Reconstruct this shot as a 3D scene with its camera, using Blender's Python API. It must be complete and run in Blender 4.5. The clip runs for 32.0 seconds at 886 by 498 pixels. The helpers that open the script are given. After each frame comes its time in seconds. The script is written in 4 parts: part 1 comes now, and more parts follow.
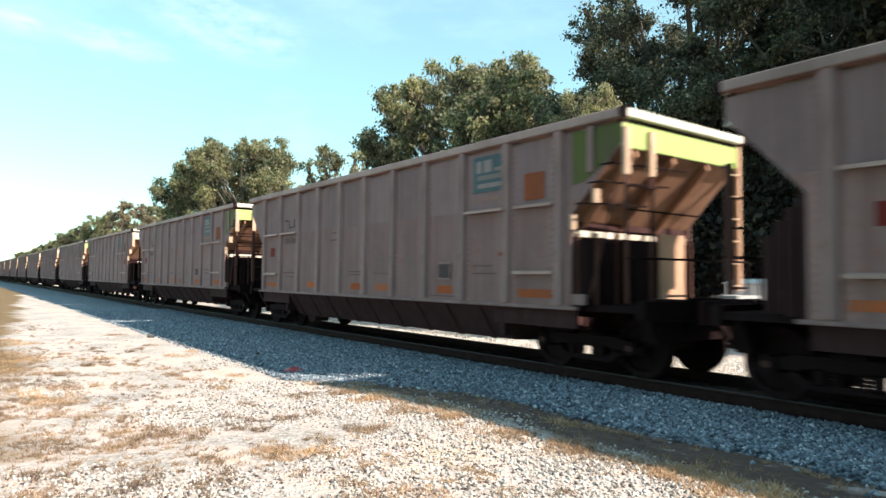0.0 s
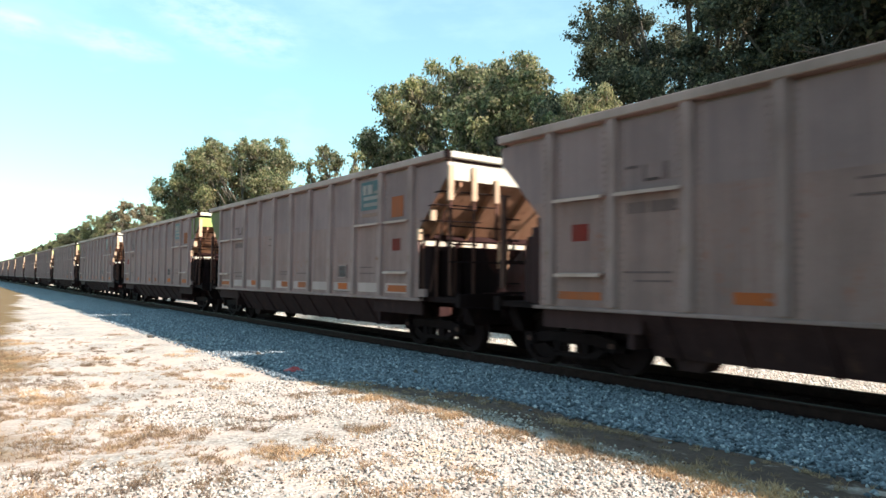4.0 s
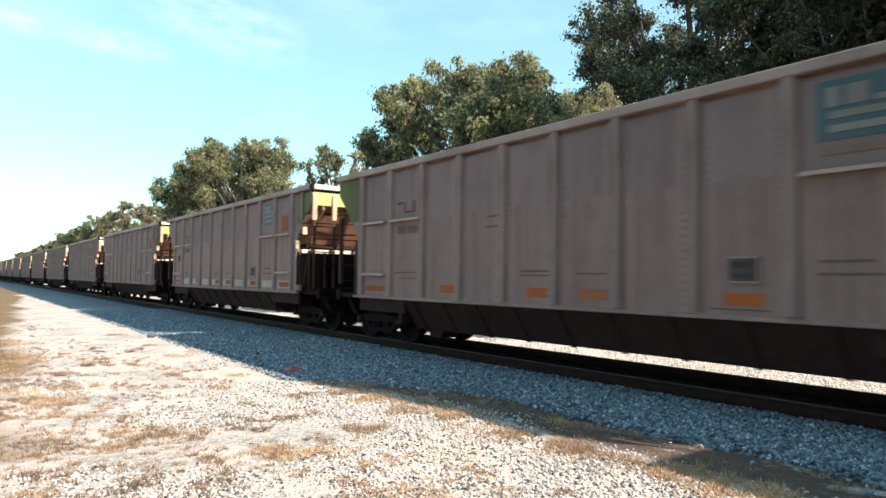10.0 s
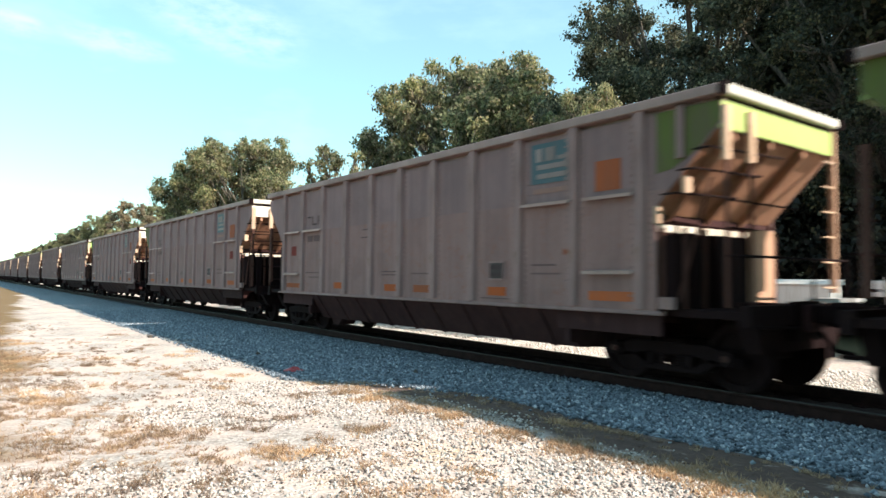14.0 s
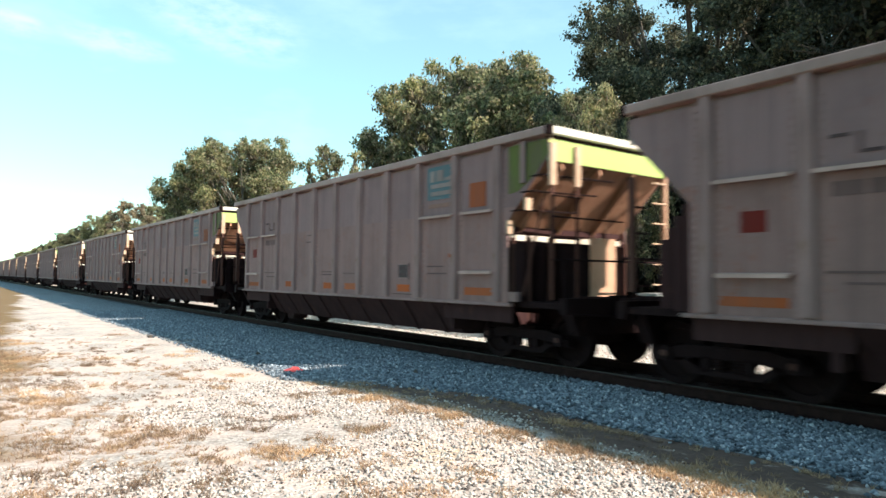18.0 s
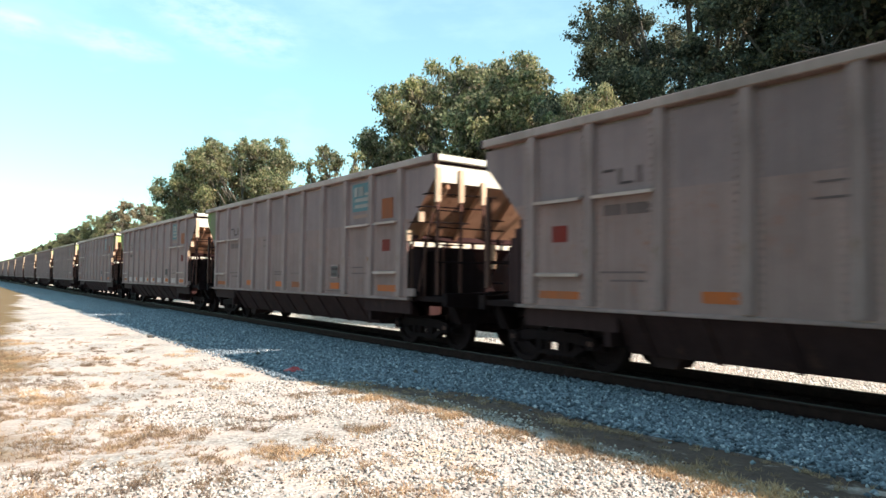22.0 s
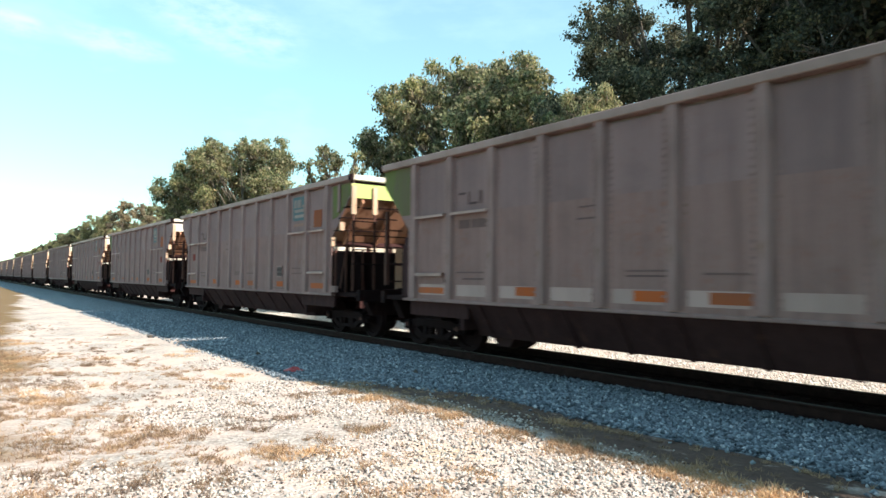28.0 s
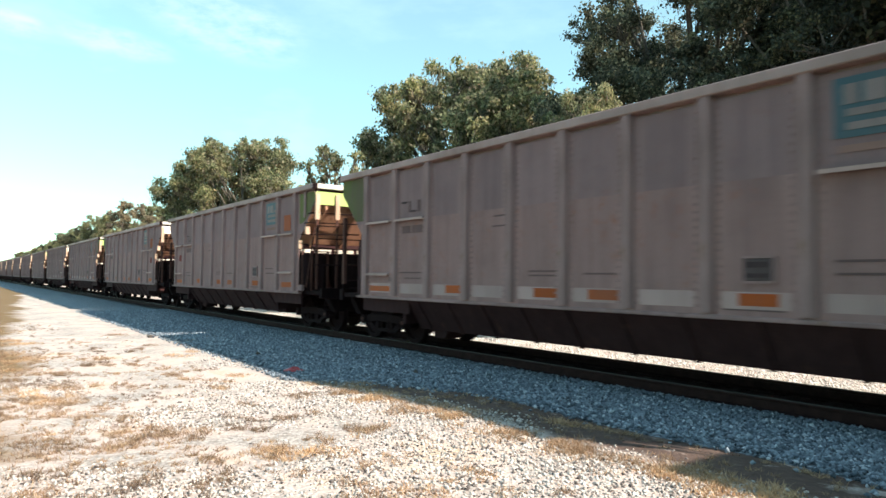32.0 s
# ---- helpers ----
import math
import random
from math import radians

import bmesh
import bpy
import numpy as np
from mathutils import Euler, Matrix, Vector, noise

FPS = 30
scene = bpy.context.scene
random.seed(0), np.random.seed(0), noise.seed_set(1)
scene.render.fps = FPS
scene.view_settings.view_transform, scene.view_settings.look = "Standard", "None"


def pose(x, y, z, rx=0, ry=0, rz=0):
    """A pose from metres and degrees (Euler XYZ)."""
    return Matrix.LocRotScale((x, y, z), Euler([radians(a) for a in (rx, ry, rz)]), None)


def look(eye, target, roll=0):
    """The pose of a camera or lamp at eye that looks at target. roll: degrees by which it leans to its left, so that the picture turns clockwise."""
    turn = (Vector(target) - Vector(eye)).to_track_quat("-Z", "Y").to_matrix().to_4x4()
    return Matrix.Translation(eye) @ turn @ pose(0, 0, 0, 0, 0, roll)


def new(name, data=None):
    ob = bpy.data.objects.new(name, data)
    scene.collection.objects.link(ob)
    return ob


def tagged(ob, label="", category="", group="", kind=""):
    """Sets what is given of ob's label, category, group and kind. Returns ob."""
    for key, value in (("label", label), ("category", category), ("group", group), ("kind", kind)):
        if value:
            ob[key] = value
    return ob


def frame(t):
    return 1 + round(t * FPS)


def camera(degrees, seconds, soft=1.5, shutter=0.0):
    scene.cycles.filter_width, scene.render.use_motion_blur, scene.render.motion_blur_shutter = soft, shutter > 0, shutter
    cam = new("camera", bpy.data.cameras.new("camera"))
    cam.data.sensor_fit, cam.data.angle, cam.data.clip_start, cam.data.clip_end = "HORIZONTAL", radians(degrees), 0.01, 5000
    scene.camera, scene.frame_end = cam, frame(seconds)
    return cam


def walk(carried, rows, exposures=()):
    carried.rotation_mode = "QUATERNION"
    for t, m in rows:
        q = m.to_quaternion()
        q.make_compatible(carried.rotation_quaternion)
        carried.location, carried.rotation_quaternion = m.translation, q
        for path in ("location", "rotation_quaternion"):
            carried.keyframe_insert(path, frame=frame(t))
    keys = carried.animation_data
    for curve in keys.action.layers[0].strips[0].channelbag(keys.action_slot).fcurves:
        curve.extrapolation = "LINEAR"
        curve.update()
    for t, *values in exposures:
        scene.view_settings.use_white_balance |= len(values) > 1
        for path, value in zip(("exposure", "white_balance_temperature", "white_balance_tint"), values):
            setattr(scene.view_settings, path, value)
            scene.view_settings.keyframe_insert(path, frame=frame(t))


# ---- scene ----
# ---- camera ----
cam = camera(68.39, 32.0, soft=1.5, shutter=0.2)
EYE = Vector((0.0, 0.0, 1.75))
YAW, PITCH = radians(53.197), radians(2.52)
AHEAD = Vector((-math.sin(YAW) * math.cos(PITCH), math.cos(YAW) * math.cos(PITCH), math.sin(PITCH)))
STAND = look(EYE, EYE + AHEAD * 10, 0.574)
walk(cam, [(0.0, STAND), (32.0, STAND)], exposures=[(0.0, 0.92, 6850, 11.5), (32.0, 0.92, 6850, 11.5)])

# ---- world and sun ----
SUN_WAY = Vector((1.25, 0.687, 1.0)).normalized()
world = bpy.data.worlds.new("sky")
scene.world = world
world.use_nodes = True
wt = world.node_tree
wt.nodes.clear()
w_out = wt.nodes.new("ShaderNodeOutputWorld")
w_bg = wt.nodes.new("ShaderNodeBackground")
w_sky = wt.nodes.new("ShaderNodeTexSky")
w_sky.sky_type = "NISHITA"
w_sky.sun_disc = False
w_sky.sun_elevation = math.asin(SUN_WAY.z)
w_sky.sun_rotation = math.atan2(SUN_WAY.x, SUN_WAY.y)
w_sky.air_density, w_sky.dust_density, w_sky.ozone_density = 1.0, 0.4, 1.0
w_bg.inputs["Strength"].default_value = 0.118
# thin high cloud over the whole sky
w_tc = wt.nodes.new("ShaderNodeTexCoord")
w_map = wt.nodes.new("ShaderNodeMapping")
w_map.inputs["Scale"].default_value = (1.0, 1.6, 4.5)
w_map.inputs["Rotation"].default_value = (0.0, 0.25, 0.6)
w_n = wt.nodes.new("ShaderNodeTexNoise")
w_n.inputs["Scale"].default_value, w_n.inputs["Detail"].default_value, w_n.inputs["Roughness"].default_value = 1.7, 7.0, 0.6
w_r = wt.nodes.new("ShaderNodeValToRGB")
w_r.color_ramp.elements[0].position, w_r.color_ramp.elements[0].color = 0.5, (0.18, 0.18, 0.18, 1)
w_r.color_ramp.elements[1].position, w_r.color_ramp.elements[1].color = 0.85, (0.42, 0.42, 0.42, 1)
w_mix = wt.nodes.new("ShaderNodeMix")
w_mix.data_type = "RGBA"
w_mix.inputs[7].default_value = (5.9, 8.2, 8.6, 1)
wt.links.new(w_tc.outputs["Generated"], w_map.inputs[0])
wt.links.new(w_map.outputs[0], w_n.inputs["Vector"])
wt.links.new(w_n.outputs["Fac"], w_r.inputs[0])
wt.links.new(w_r.outputs[0], w_mix.inputs[0])
w_air = wt.nodes.new("ShaderNodeMix")
w_air.data_type, w_air.blend_type = "RGBA", "MULTIPLY"
w_air.inputs[0].default_value = 1.0
w_air.inputs[7].default_value = (0.79, 1.25, 1.13, 1)
wt.links.new(w_sky.outputs[0], w_air.inputs[6])
wt.links.new(w_air.outputs[2], w_mix.inputs[6])
# three brighter wisps of cirrus, each soft along and across its own line
w_fine = wt.nodes.new("ShaderNodeTexNoise")
w_fine.inputs["Scale"].default_value, w_fine.inputs["Detail"].default_value, w_fine.inputs["Roughness"].default_value = 14.0, 6.0, 0.6
wt.links.new(w_map.outputs[0], w_fine.inputs["Vector"])


def w_math(op, a, b):
    n = wt.nodes.new("ShaderNodeMath" if op != "DOT_PRODUCT" else "ShaderNodeVectorMath")
    n.operation = op
    for i, v in enumerate((a, b)):
        if isinstance(v, (int, float, tuple)):
            n.inputs[i].default_value = v
        else:
            wt.links.new(v, n.inputs[i])
    return n.outputs[1 if op == "DOT_PRODUCT" else 0]


w_last = w_mix.outputs[2]
for along, across, long, wide, much in (((0.144, 0.986, -0.085), (-0.315, -0.036, -0.948), 0.075, 0.02, 0.26),
                                        ((0.232, 0.953, -0.197), (-0.389, -0.095, -0.916), 0.12, 0.05, 0.24),
                                        ((0.013, 0.993, -0.12), (-0.312, -0.11, -0.944), 0.04, 0.016, 0.26)):
    a = w_math("DIVIDE", w_math("DOT_PRODUCT", w_tc.outputs["Generated"], along), long)
    b = w_math("DIVIDE", w_math("DOT_PRODUCT", w_tc.outputs["Generated"], across), wide)
    far = w_math("ADD", w_math("MULTIPLY", a, a), w_math("MULTIPLY", b, b))
    soft = wt.nodes.new("ShaderNodeMapRange")
    soft.interpolation_type = "SMOOTHSTEP"
    soft.inputs[1].default_value, soft.inputs[2].default_value = 1.3, 0.0
    wt.links.new(far, soft.inputs[0])
    torn = wt.nodes.new("ShaderNodeMapRange")
    torn.inputs[1].default_value, torn.inputs[2].default_value = 0.35, 0.7
    torn.inputs[4].default_value = much
    wt.links.new(w_fine.outputs["Fac"], torn.inputs[0])
    w_add = wt.nodes.new("ShaderNodeMix")
    w_add.data_type = "RGBA"
    w_add.inputs[7].default_value = (7.4, 8.3, 8.5, 1)
    wt.links.new(w_math("MULTIPLY", soft.outputs[0], torn.outputs[0]), w_add.inputs[0])
    wt.links.new(w_last, w_add.inputs[6])
    w_last = w_add.outputs[2]
wt.links.new(w_last, w_bg.inputs[0])
wt.links.new(w_bg.outputs[0], w_out.inputs[0])

sun = new("sun", bpy.data.lights.new("sun", "SUN"))
sun.data.energy = 4.9
sun.data.angle = radians(0.53)
sun.data.color = (1.0, 0.905, 0.80)
sun.matrix_world = look(SUN_WAY * 200, (0, 0, 0))

# ---- materials ----


def material(name, build):
    m = bpy.data.materials.new(name)
    m.use_nodes = True
    t = m.node_tree
    bsdf = t.nodes["Principled BSDF"]
    build(t, bsdf)
    return m


def nd(t, kind, **inputs):
    n = t.nodes.new(kind)
    for key, value in inputs.items():
        n.inputs[key].default_value = value
    return n


def spot(t, space="Object", scale=(1, 1, 1)):
    """Texture coordinates, stretched."""
    c = t.nodes.new("ShaderNodeTexCoord")
    mp = t.nodes.new("ShaderNodeMapping")
    mp.inputs["Scale"].default_value = scale
    t.links.new(c.outputs[space], mp.inputs[0])
    return mp.outputs[0]


def world_spot(t, scale=(1, 1, 1)):
    g = t.nodes.new("ShaderNodeNewGeometry")
    mp = t.nodes.new("ShaderNodeMapping")
    mp.inputs["Scale"].default_value = scale
    t.links.new(g.outputs["Position"], mp.inputs[0])
    return mp.outputs[0]


def noise_of(t, where, scale, detail=4.0, rough=0.6):
    n = nd(t, "ShaderNodeTexNoise", Scale=scale, Detail=detail, Roughness=rough)
    t.links.new(where, n.inputs["Vector"])
    return n.outputs["Fac"]


def ramp(t, fac, stops):
    r = t.nodes.new("ShaderNodeValToRGB")
    e = r.color_ramp.elements
    while len(e) < len(stops):
        e.new(0.5)
    for el, (pos, col) in zip(e, stops):
        el.position = pos
        el.color = (*col, 1) if len(col) == 3 else col
    t.links.new(fac, r.inputs[0])
    return r.outputs[0]


def blend(t, fac, a, b, mode="MIX"):
    n = t.nodes.new("ShaderNodeMix")
    n.data_type = "RGBA"
    n.blend_type = mode
    for socket, value in ((n.inputs[0], fac), (n.inputs[6], a), (n.inputs[7], b)):
        if isinstance(value, (int, float)):
            socket.default_value = value
        elif isinstance(value, tuple):
            socket.default_value = (*value, 1)
        else:
            t.links.new(value, socket)
    return n.outputs[2]


def sums(t, op, a, b=0.0):
    n = t.nodes.new("ShaderNodeMath")
    n.operation = op
    for socket, value in zip(n.inputs, (a, b)):
        if isinstance(value, (int, float)):
            socket.default_value = value
        else:
            t.links.new(value, socket)
    return n.outputs[0]


def bumped(t, bsdf, height, strength=0.3, distance=0.01):
    b = nd(t, "ShaderNodeBump", Strength=strength, Distance=distance)
    t.links.new(height, b.inputs["Height"])
    t.links.new(b.outputs[0], bsdf.inputs["Normal"])


def lot(t):
    return t.nodes.new("ShaderNodeObjectInfo").outputs["Random"]


def weathered(name, clean, dirt, rust=None, rough=0.6, metal=0.0, streak=0.5, amount=0.5, vary=0.25, gloss=0.4):
    """Painted or bare metal with vertical dirt streaks, blotches and a little rust."""
    def build(t, bsdf):
        where = spot(t, "Object")
        fine = noise_of(t, spot(t, "Object", (3.0, 3.0, 0.35)), 2.2, 6, 0.65)
        broad = noise_of(t, where, 0.7, 3, 0.55)
        grain = noise_of(t, where, 38.0, 3, 0.6)
        mask = ramp(t, sums(t, "ADD", sums(t, "MULTIPLY", fine, streak), sums(t, "MULTIPLY", broad, 1 - streak)),
                    [(0.5 - 0.25 * amount, (0, 0, 0)), (0.75 - 0.25 * amount, (1, 1, 1))])
        col = blend(t, mask, clean, dirt)
        col = blend(t, ramp(t, grain, [(0.45, (0, 0, 0)), (0.75, (0.35, 0.35, 0.35))]), col, dirt)
        if rust:
            spots = ramp(t, noise_of(t, spot(t, "Object", (1.5, 1.5, 0.6)), 3.1, 7, 0.7), [(0.58, (0, 0, 0)), (0.68, (1, 1, 1))])
            col = blend(t, spots, col, rust)
        tone = nd(t, "ShaderNodeMapRange")
        tone.inputs[3].default_value, tone.inputs[4].default_value = 1 - vary, 1 + vary
        t.links.new(lot(t), tone.inputs[0])
        col = blend(t, 1.0, col, tone.outputs[0], "MULTIPLY")
        t.links.new(col, bsdf.inputs["Base Color"])
        r = nd(t, "ShaderNodeMapRange")
        r.inputs[3].default_value, r.inputs[4].default_value = max(rough - 0.12, 0.1), min(rough + 0.15, 1)
        t.links.new(broad, r.inputs[0])
        t.links.new(r.outputs[0], bsdf.inputs["Roughness"])
        bsdf.inputs["Metallic"].default_value = metal
        bsdf.inputs["Specular IOR Level"].default_value = gloss
        bumped(t, bsdf, sums(t, "ADD", grain, sums(t, "MULTIPLY", broad, 2.0)), 0.15, 0.01)
    return material(name, build)


def noise4(t, where, w, scale, detail=4.0, rough=0.6):
    """Noise that differs from object to object by its fourth coordinate."""
    n = nd(t, "ShaderNodeTexNoise", Scale=scale, Detail=detail, Roughness=rough)
    n.noise_dimensions = "4D"
    t.links.new(where, n.inputs["Vector"])
    t.links.new(w, n.inputs["W"])
    return n.outputs["Fac"]


def car_sheet(name, clean, dirt, rust, pale, rough=0.75, gloss=0.12, bleed=0.5):
    """Dusty painted side sheet: soot in the middle of each panel, runs below the chord, rust bleeding, rubbed pale patches."""
    def build(t, bsdf):
        w = sums(t, "MULTIPLY", lot(t), 60.0)
        where = spot(t, "Object")
        runs = noise4(t, spot(t, "Object", (7.0, 7.0, 0.22)), w, 1.3, 6, 0.65)
        thin = noise4(t, spot(t, "Object", (26.0, 26.0, 0.5)), w, 1.0, 4, 0.6)
        blot = noise4(t, spot(t, "Object", (1.0, 1.0, 1.3)), w, 1.15, 5, 0.62)
        fine = noise4(t, where, w, 9.0, 5, 0.7)
        grain = noise_of(t, where, 42.0, 3, 0.6)
        sep = t.nodes.new("ShaderNodeSeparateXYZ")
        t.links.new(where, sep.inputs[0])
        bay = sums(t, "ABSOLUTE", sums(t, "SUBTRACT", sums(t, "FRACT", sums(t, "ADD", sums(t, "DIVIDE", sep.outputs[0], 1.22), sums(t, "MULTIPLY", blot, 0.16))), 0.58))
        mid = nd(t, "ShaderNodeMapRange")
        mid.interpolation_type = "SMOOTHSTEP"
        t.links.new(bay, mid.inputs[0])
        mid.inputs[1].default_value, mid.inputs[2].default_value = 0.44, 0.18
        soot = sums(t, "MULTIPLY", mid.outputs[0], ramp(t, blot, [(0.32, (0.15, 0.15, 0.15)), (0.6, (0.75, 0.75, 0.75))]))
        col = blend(t, ramp(t, blot, [(0.36, (0, 0, 0)), (0.68, (1, 1, 1))]), clean, pale)
        col = blend(t, soot, col, dirt)
        col = blend(t, ramp(t, runs, [(0.46, (0, 0, 0)), (0.72, (0.85, 0.85, 0.85))]), col, dirt)
        col = blend(t, ramp(t, thin, [(0.52, (0, 0, 0)), (0.74, (0.4, 0.4, 0.4))]), col, pale)
        spots = sums(t, "MULTIPLY", ramp(t, fine, [(0.52, (0, 0, 0)), (0.7, (1, 1, 1))]), ramp(t, noise4(t, spot(t, "Object", (1.6, 1.6, 0.8)), w, 1.0, 4, 0.6), [(0.45, (0, 0, 0)), (0.62, (bleed, bleed, bleed))]))
        col = blend(t, spots, col, rust)
        col = blend(t, ramp(t, grain, [(0.45, (0, 0, 0)), (0.75, (0.3, 0.3, 0.3))]), col, dirt)
        tone = nd(t, "ShaderNodeMapRange")
        tone.inputs[3].default_value, tone.inputs[4].default_value = 0.9, 1.1
        t.links.new(lot(t), tone.inputs[0])
        col = blend(t, 1.0, col, tone.outputs[0], "MULTIPLY")
        t.links.new(col, bsdf.inputs["Base Color"])
        bsdf.inputs["Roughness"].default_value = rough
        bsdf.inputs["Specular IOR Level"].default_value = gloss
        bumped(t, bsdf, sums(t, "ADD", grain, sums(t, "MULTIPLY", blot, 5.0)), 0.2, 0.012)
    return material(name, build)


M_UPPER = car_sheet("grey_sheet", (0.284, 0.185, 0.188), (0.192, 0.125, 0.130), (0.225, 0.106, 0.084), (0.345, 0.228, 0.226), bleed=0.4)
M_LOWER = car_sheet("dusty_sheet", (0.312, 0.190, 0.184), (0.192, 0.117, 0.114), (0.285, 0.112, 0.076), (0.395, 0.248, 0.235), bleed=0.9)
M_RIB = weathered("rib_metal", (0.345, 0.222, 0.218), (0.215, 0.138, 0.134), (0.2, 0.12, 0.085), 0.7, 0.0, 0.5, 0.45, 0.08, 0.15)
M_CHORD = weathered("chord_metal", (0.385, 0.25, 0.232), (0.25, 0.16, 0.144), None, 0.6, 0.0, 0.4, 0.4, 0.1)
M_LEDGE = weathered("rubbed_angle_iron", (0.5, 0.34, 0.315), (0.36, 0.235, 0.21), None, 0.6, 0.0, 0.4, 0.35, 0.12, 0.2)
M_CREAM = weathered("cream_paint", (0.74, 0.70, 0.63), (0.55, 0.46, 0.37), (0.35, 0.2, 0.12), 0.55, 0.0, 0.4, 0.3, 0.08)
M_LIME = weathered("lime_paint", (0.42, 0.56, 0.17), (0.37, 0.43, 0.17), None, 0.5, 0.0, 0.4, 0.3, 0.1)
M_GREEN = weathered("green_patch", (0.105, 0.175, 0.016), (0.12, 0.105, 0.06), None, 0.65, 0.0, 0.5, 0.72, 0.15, 0.15)
M_RUST = weathered("rusty_slope", (0.47, 0.25, 0.165), (0.33, 0.168, 0.105), (0.2, 0.085, 0.05), 0.85, 0.0, 0.5, 0.5, 0.2)
M_BUFF = weathered("buff_bracket", (0.66, 0.46, 0.34), (0.47, 0.31, 0.21), (0.3, 0.17, 0.1), 0.6, 0.0, 0.4, 0.4, 0.15)
M_POST = weathered("brown_post", (0.115, 0.052, 0.042), (0.07, 0.034, 0.029), None, 0.8, 0.0, 0.5, 0.5, 0.2, 0.15)
M_PEACH = weathered("primer_plate", (0.60, 0.36, 0.25), (0.43, 0.25, 0.165), (0.3, 0.15, 0.1), 0.7, 0.0, 0.5, 0.4, 0.15)
M_BLACK = weathered("black_steel", (0.012, 0.0062, 0.007), (0.021, 0.011, 0.012), (0.03, 0.016, 0.014), 0.85, 0.0, 0.5, 0.5, 0.2, 0.08)
M_HOPPER = weathered("hopper_steel", (0.034, 0.0165, 0.0185), (0.056, 0.0285, 0.029), (0.075, 0.036, 0.03), 0.85, 0.0, 0.6, 0.5, 0.2, 0.08)
M_STEEL = weathered("worn_steel", (0.35, 0.34, 0.33), (0.2, 0.17, 0.15), None, 0.4, 0.9, 0.5, 0.5, 0.1)
M_ORANGE = weathered("orange_mark", (0.47, 0.092, 0.014), (0.3, 0.1, 0.055), None, 0.7, 0.0, 0.35, 0.48, 0.25, 0.15)
M_BRICK = weathered("rust_orange_square", (0.33, 0.07, 0.018), (0.21, 0.068, 0.038), None, 0.7, 0.0, 0.35, 0.6, 0.3, 0.15)
M_RED = weathered("red_square", (0.19, 0.017, 0.013), (0.15, 0.03, 0.024), None, 0.7, 0.0, 0.5, 0.4, 0.2, 0.15)
M_BLUE = weathered("blue_mark", (0.04, 0.105, 0.135), (0.095, 0.11, 0.12), None, 0.6, 0.0, 0.5, 0.4, 0.25)
M_LOGO_BAR = weathered("faded_white_bar", (0.27, 0.205, 0.2), (0.19, 0.14, 0.135), None, 0.6, 0.0, 0.5, 0.5, 0.15)
M_PATCH = weathered("dusty_white_patch", (0.44, 0.30, 0.29), (0.34, 0.226, 0.216), None, 0.6, 0.0, 0.5, 0.5, 0.12)
M_BLUSH = weathered("faded_orange_caption", (0.3, 0.165, 0.135), (0.22, 0.135, 0.122), None, 0.7, 0.0, 0.5, 0.5, 0.15, 0.15)
M_INK = weathered("dark_lettering", (0.06, 0.04, 0.044), (0.105, 0.069, 0.071), None, 0.8, 0.0, 0.5, 0.5, 0.2, 0.15)
M_FAINT = weathered("faint_lettering", (0.125, 0.08, 0.082), (0.17, 0.107, 0.104), None, 0.8, 0.0, 0.5, 0.5, 0.1, 0.15)
M_GLASSY = weathered("galvanised_box", (0.6, 0.62, 0.64), (0.45, 0.45, 0.46), None, 0.4, 0.3, 0.5, 0.3, 0.1)
M_FACE = weathered("blue_grey_plate", (0.085, 0.06, 0.062), (0.055, 0.038, 0.04), None, 0.6, 0.0, 0.5, 0.5, 0.2, 0.2)
M_CASE = weathered("white_cabinet_paint", (0.72, 0.72, 0.70), (0.55, 0.53, 0.49), None, 0.45, 0.0, 0.5, 0.35, 0.05)


def _rail(t, bsdf):
    n = noise_of(t, world_spot(t), 9, 5)
    t.links.new(ramp(t, n, [(0.3, (0.02, 0.0095, 0.0095)), (0.7, (0.038, 0.0185, 0.017))]), bsdf.inputs["Base Color"])
    bsdf.inputs["Roughness"].default_value = 0.85
    bsdf.inputs["Specular IOR Level"].default_value = 0.1
    bumped(t, bsdf, n, 0.3)


M_RAIL = material("rusty_rail", _rail)


def _railhead(t, bsdf):
    n = noise_of(t, world_spot(t, (0.4, 8, 8)), 9, 5)
    t.links.new(ramp(t, n, [(0.3, (0.03, 0.024, 0.023)), (0.7, (0.055, 0.046, 0.044))]), bsdf.inputs["Base Color"])
    bsdf.inputs["Metallic"].default_value = 0.5
    bsdf.inputs["Roughness"].default_value = 0.6


M_RAILHEAD = material("polished_railhead", _railhead)


def _tie(t, bsdf):
    n = noise_of(t, spot(t, "Object", (8, 0.8, 8)), 4, 6, 0.7)
    c = ramp(t, n, [(0.3, (0.035, 0.028, 0.023)), (0.7, (0.1, 0.08, 0.065))])
    t.links.new(blend(t, sums(t, "MULTIPLY", lot(t), 0.4), c, (0.12, 0.1, 0.085)), bsdf.inputs["Base Color"])
    bsdf.inputs["Roughness"].default_value = 0.9
    bumped(t, bsdf, n, 0.5, 0.02)


M_TIE = material("creosoted_tie", _tie)


